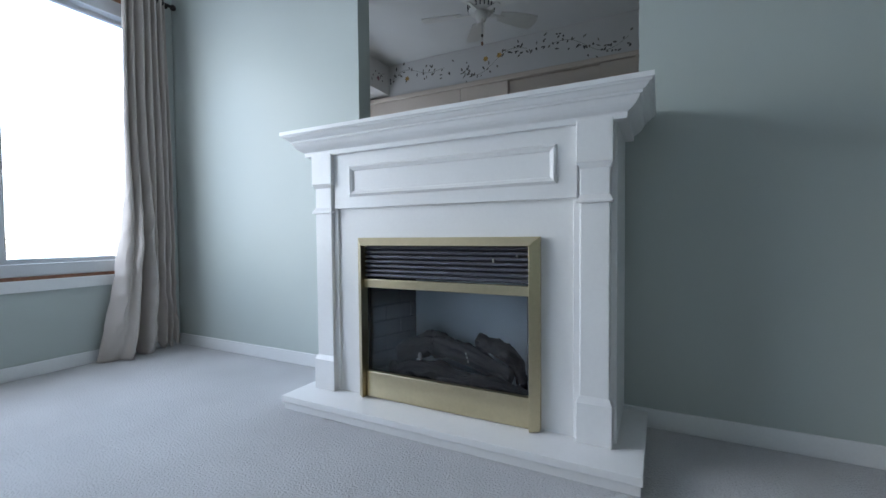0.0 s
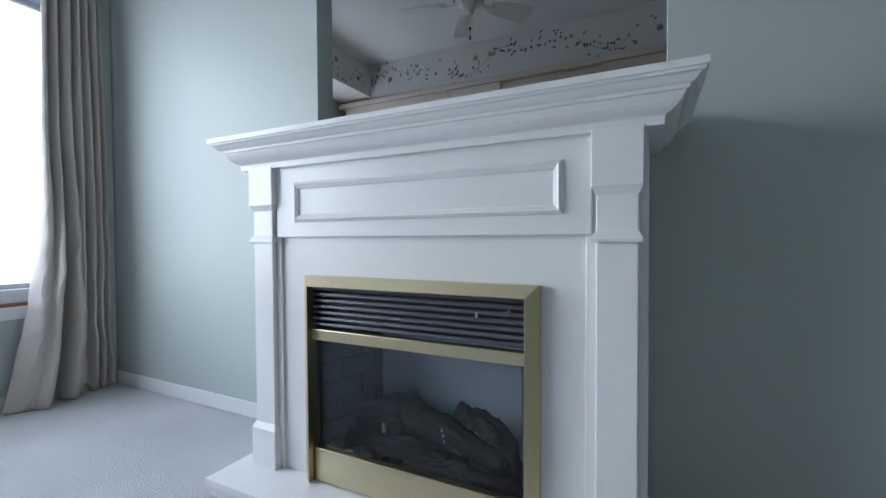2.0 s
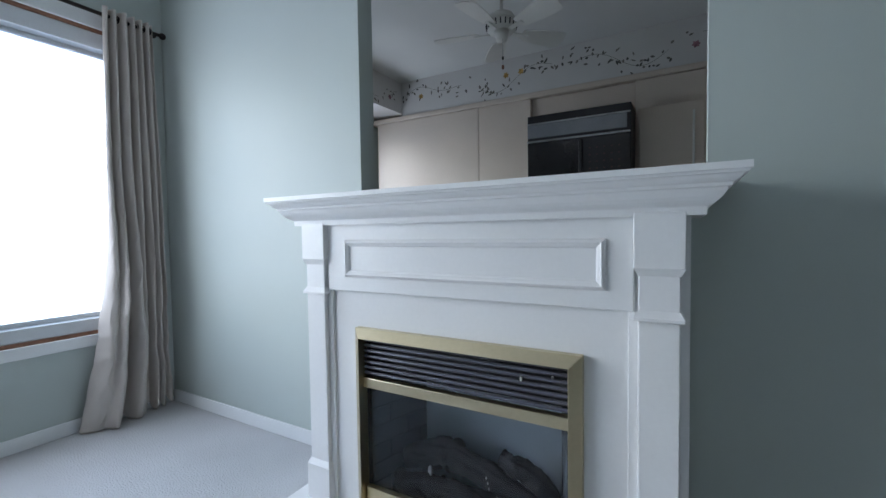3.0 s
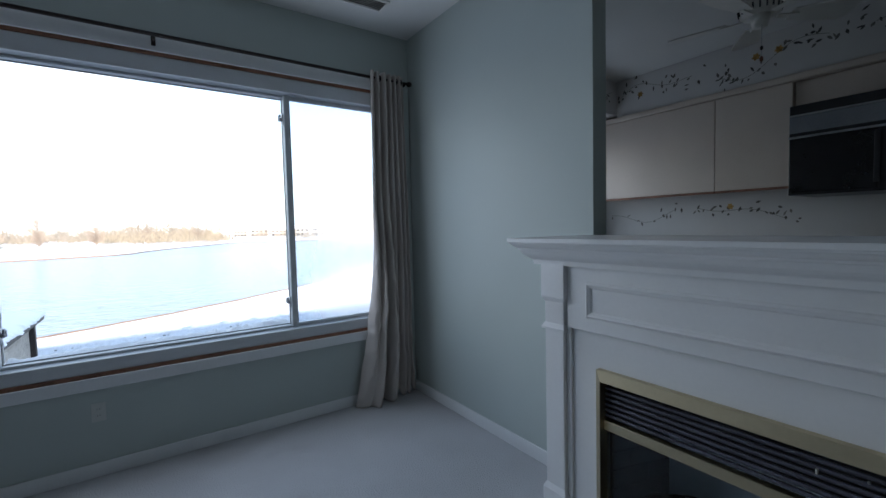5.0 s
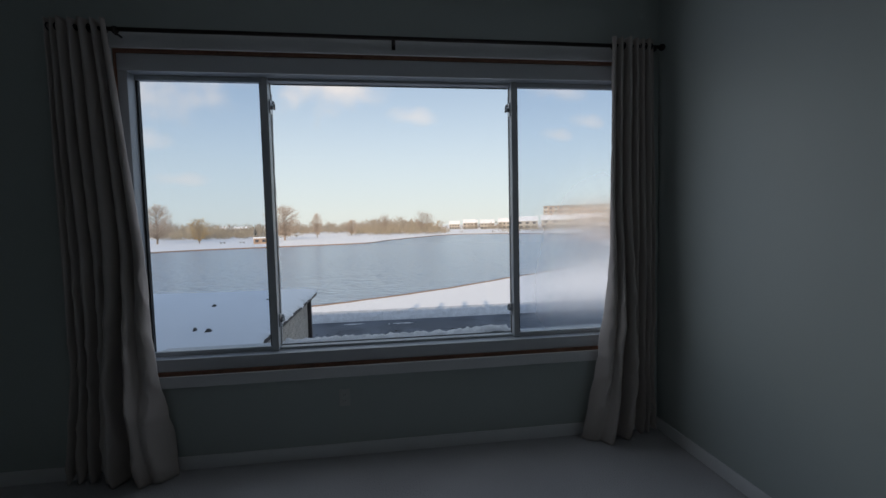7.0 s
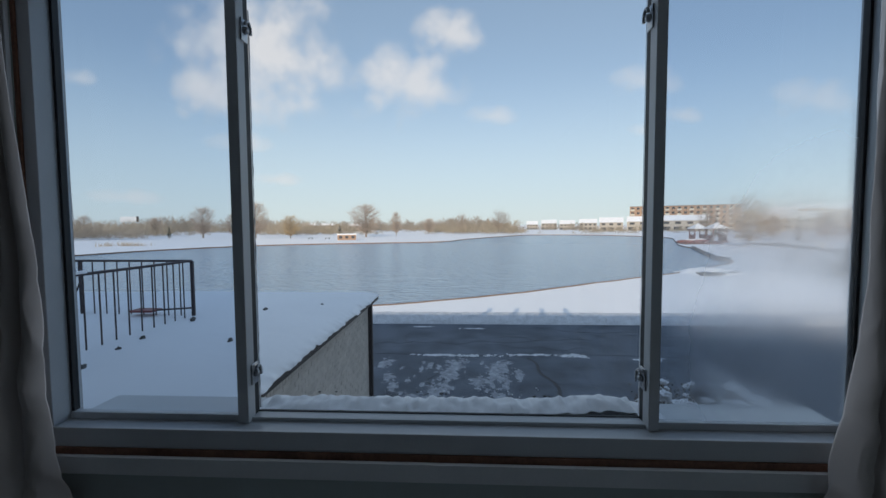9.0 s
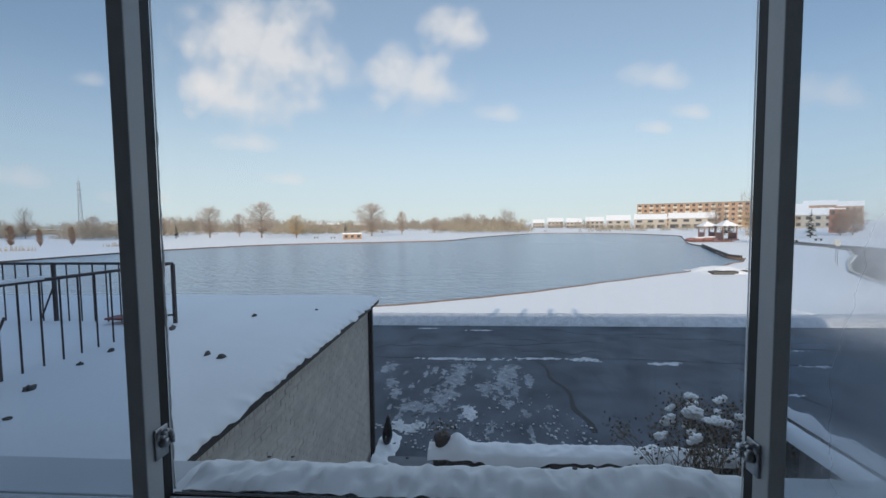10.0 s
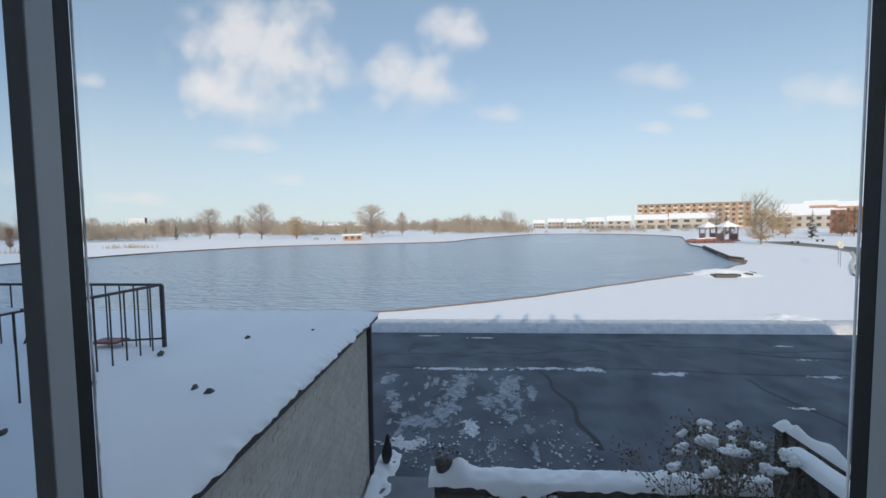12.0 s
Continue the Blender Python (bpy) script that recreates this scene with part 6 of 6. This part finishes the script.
for i, (u, d) in enumerate(((0.839, 90), (0.898, 96), (-0.301, 150), (-0.261, 148))):
    p = out(u, d)
    bn = thing("bench", (p.x, p.y, G), "small dark bench in the snow", "bench", "benches in the snow")
    part("seat", boxed(p.x - 0.3, p.x + 0.3, p.y - 0.8, p.y + 0.8, G + 0.40, G + 0.48, bevel=0.02), TIMBER, bn)
    for k in (-0.6, 0.6):
        part("leg", boxed(p.x - 0.25, p.x + 0.25, p.y + k - 0.06, p.y + k + 0.06, G, G + 0.40), TIMBER, bn)

FADED = material("faded_red_timber", (0.27, 0.17, 0.16), 0.85, spread=0.2, scale=2)


# pavilions by the jetty: red posts under snowy hipped roofs
def pavilion(u, d, half, eave, peak):
    c = out(u, d)
    g = thing("pavilion", (c.x, c.y, G), "small open pavilion with dull red posts and a snowy hipped roof", "pavilion", "pavilions by the jetty")
    part("deck", boxed(c.x - half - 0.4, c.x + half + 0.4, c.y - half - 0.4, c.y + half + 0.4, G - 0.1, G + 0.35, bevel=0.03), FADED, g)
    for sx in (-1, 1):
        for sy in (-1, 1):
            part("post", boxed(c.x + sx * half - 0.12, c.x + sx * half + 0.12, c.y + sy * half - 0.12, c.y + sy * half + 0.12, G + 0.351, G + eave, bevel=0.02), FADED, g)
    for sy in (-1, 1):
        part("side_panel", boxed(c.x - half, c.x + half, c.y + sy * half - 0.05, c.y + sy * half + 0.05, G + 0.36, G + 1.9), FADED, g)
    bm = bmesh.new()
    k = half + 0.6
    base = [bm.verts.new((c.x + x * k, c.y + y * k, G + eave)) for x, y in ((-1, -1), (1, -1), (1, 1), (-1, 1))]
    tip = bm.verts.new((c.x, c.y, G + peak))
    bm.faces.new(base[::-1])
    for q in range(4):
        bm.faces.new((base[q], base[(q + 1) % 4], tip))
    part("roof", bm, SNOW, g, "snowy hipped roof")


pavilion(0.630, 108, 1.3, 3.4, 4.8)
pavilion(0.676, 104, 1.6, 3.5, 5.0)

# roadside billboard on two columns, far to the south-west
p = out(-0.725, 420)
board = thing("billboard", (p.x, p.y, G), "pale far billboard raised on two columns", "billboard")
part("panel", boxed(p.x - 0.6, p.x + 0.6, p.y - 8.5, p.y + 8.5, G + 9.6, G + 14.8, bevel=0.1), VINYL, board)
part("end_frame", boxed(p.x - 0.7, p.x + 0.7, p.y + 8.51, p.y + 10.0, G + 9.4, G + 15.0, bevel=0.1), DARKTRIM, board)
for k in (-4.5, 4.5):
    part("column", rod(bmesh.new(), (p.x, p.y + k, G), (p.x, p.y + k, G + 9.6), 0.6, sides=10), SIDING, board)

# lattice mast far to the south-west
p = out(-0.858, 520)
mast = thing("radio_mast", (p.x, p.y, G), "thin steel lattice radio mast on the horizon", "mast")
for k in range(4):
    a = math.pi / 4 + k * math.pi / 2
    part("leg", rod(bmesh.new(), (p.x + 2.6 * math.cos(a), p.y + 2.6 * math.sin(a), G), (p.x + 0.7 * math.cos(a), p.y + 0.7 * math.sin(a), G + 62), 0.35, 0.25, 6), STEEL, mast)
for i in range(14):
    z = 4.2 * i + 2
    r0, r1 = 2.6 - 1.9 * z / 62, 2.6 - 1.9 * (z + 4) / 62
    for k in range(4):
        a, b = math.pi / 4 + k * math.pi / 2, math.pi / 4 + (k + 1) * math.pi / 2
        part("brace", rod(bmesh.new(), (p.x + r0 * math.cos(a), p.y + r0 * math.sin(a), G + z), (p.x + r1 * math.cos(b), p.y + r1 * math.sin(b), G + z + 4), 0.14, sides=5), STEEL, mast)
part("antenna", rod(bmesh.new(), (p.x, p.y, G + 62), (p.x, p.y, G + 68), 0.15, sides=6), STEEL, mast)
for i in range(3):
    part("crossarm", boxed(p.x - 0.3, p.x + 0.3, p.y - 3.4, p.y + 3.4, G + 44 + i * 7, G + 44.6 + i * 7), STEEL, mast)

# ---- clouds: far backdrop ----
def cloud_stuff(name, most, full, none):
    """Ragged white vapour that thins out towards the rim."""
    m = bpy.data.materials.new(name)
    m.use_nodes = True
    n, l = m.node_tree.nodes, m.node_tree.links
    n.remove(n["Principled BSDF"])
    tc, inf, vm, ln_, nz, add1, rg, df, tr, mx = (n.new("ShaderNode" + k) for k in ("TexCoord", "ObjectInfo", "VectorMath", "VectorMath", "TexNoise", "Math", "MapRange", "Emission", "BsdfTransparent", "MixShader"))
    vm.operation = "MULTIPLY_ADD"
    vm.inputs[1].default_value, vm.inputs[2].default_value = (2, 2, 2), (-1, -1, -1)
    l.new(tc.outputs["Generated"], vm.inputs[0])
    sx = n.new("ShaderNodeVectorMath")
    sx.operation, sx.inputs[1].default_value = "MULTIPLY", (0, 1, 1)
    l.new(vm.outputs[0], sx.inputs[0])
    ln_.operation = "LENGTH"
    l.new(sx.outputs[0], ln_.inputs[0])
    nz.noise_dimensions = "4D"
    nz.inputs["Scale"].default_value, nz.inputs["Detail"].default_value, nz.inputs["Roughness"].default_value = 0.0048, 6, 0.5
    l.new(tc.outputs["Object"], nz.inputs["Vector"])
    wm = n.new("ShaderNodeMath")
    wm.operation, wm.inputs[1].default_value = "MULTIPLY", 30.0
    l.new(inf.outputs["Random"], wm.inputs[0]), l.new(wm.outputs[0], nz.inputs["W"])
    add1.operation = "MULTIPLY_ADD"
    add1.inputs[1].default_value = -2.4
    l.new(nz.outputs[0], add1.inputs[0]), l.new(ln_.outputs["Value"], add1.inputs[2])
    rg.interpolation_type = "SMOOTHSTEP"
    rg.inputs[1].default_value, rg.inputs[2].default_value, rg.inputs[3].default_value, rg.inputs[4].default_value = full, none, most, 0.0
    l.new(add1.outputs[0], rg.inputs[0])
    edge = n.new("ShaderNodeMapRange")
    edge.inputs[1].default_value, edge.inputs[2].default_value, edge.inputs[3].default_value, edge.inputs[4].default_value = 0.78, 1.0, 1.0, 0.0
    l.new(ln_.outputs["Value"], edge.inputs[0])
    mul = n.new("ShaderNodeMath")
    mul.operation = "MULTIPLY"
    l.new(rg.outputs[0], mul.inputs[0]), l.new(edge.outputs[0], mul.inputs[1])
    # a set glow stands in for sunlight on the cloud
    df.inputs[0].default_value, df.inputs[1].default_value = (0.89, 0.90, 0.93, 1), 0.92
    l.new(mul.outputs[0], mx.inputs[0]), l.new(tr.outputs[0], mx.inputs[1]), l.new(df.outputs[0], mx.inputs[2])
    l.new(mx.outputs[0], n["Material Output"].inputs[0])
    return m


HEAVY, MID, WISP = cloud_stuff("heaped_cloud", 0.80, -1.25, -0.12), cloud_stuff("broken_cloud", 0.74, -1.25, -0.25), cloud_stuff("wispy_cloud", 0.5, -1.35, -0.25)
for u, rise, hw, hh in ((-0.420, 0.4000, 198, 150), (-0.068, 0.325, 122, 88), (0.028, 0.4419, 75, 55), (0.495, 0.3327, 80, 36), (0.895, 0.2915, 105, 45), (-0.462, 0.1925, 80, 24), (0.129, 0.2538, 55, 24), (0.495, 0.2184, 40, 18), (0.579, 0.2537, 45, 20), (-0.375, 0.1081, 55, 16), (-0.731, 0.0694, 110, 18), (-1.013, 0.1185, 120, 30), (-0.823, 0.342, 40, 20), (-0.523, 0.298, 90, 60)):
    d = 2300.0
    c = out(u, d)
    c.z = 1.78 + d * rise
    k = d / 744
    bm = bmesh.new()
    bm.faces.new([bm.verts.new((0, y * hw * k, z * hh * k)) for y, z in ((-1, -1), (1, -1), (1, 1), (-1, 1))])
    bmesh.ops.solidify(bm, geom=bm.faces[:], thickness=0.5)
    cl = part("cloud", bm, HEAVY if hw > 150 else MID if hh > 50 else WISP)
    cl.location = c
    cl.visible_shadow = False
    tagged(cl, "soft white fair-weather cloud in the winter sky", "cloud", "clouds", "structure")

# ---- painted brickwork of the garage wall ----
PAINTED = material("painted_brick", (0.54, 0.495, 0.45), 0.9, spread=0.12, scale=4, fine=24, bump=0.8, depth=0.02, island=0.07)
JB = boxed(-0.034, 0.034, -0.02, 0.007, -0.105, 0.105, bevel=0.004)
first = part("brick", JB, PAINTED, garage)
first.location = (GX + 0.06, GY, -0.167)
for k in range(1, 89):
    b = part("brick", first.data, PAINTED, garage)
    b.location = (GX + 0.06 + 0.078 * k, GY + 0.002 * math.sin(k * 7.3), -0.167 + 0.003 * math.sin(k * 3.1))
rng = random.Random(31)
vs, fs = [], []
for row in range(38):
    z1 = -0.283 - row * 0.0785
    x = GX + 0.02 - (0.11 if row % 2 else 0.0)
    while x < -0.26:
        x0, x1 = max(GX + 0.015, x), min(-0.24, x + 0.212)
        if x1 - x0 > 0.03:
            p, q = 0.0035 + rng.uniform(0, 0.005), rng.uniform(-0.0025, 0.0025)
            n0 = len(vs)
            vs += [(x0, GY + 0.0005, z1 - 0.068), (x1, GY + 0.0005, z1 - 0.068), (x1, GY + 0.0005, z1), (x0, GY + 0.0005, z1),
                   (x0 + 0.004, GY + p, z1 - 0.065), (x1 - 0.004, GY + p + q, z1 - 0.065), (x1 - 0.004, GY + p + q, z1 - 0.003), (x0 + 0.004, GY + p, z1 - 0.003)]
            fs += [[n0 + i for i in f] for f in ((4, 7, 6, 5), (0, 4, 5, 1), (1, 5, 6, 2), (2, 6, 7, 3), (3, 7, 4, 0))]
        x += 0.222
me = bpy.data.meshes.new("brick_courses")
me.from_pydata(vs, [], fs)
me.materials.append(PAINTED)
tagged(part("brick_courses", me, PAINTED, garage, "rough painted brick courses"), "", "", "", "stuff")
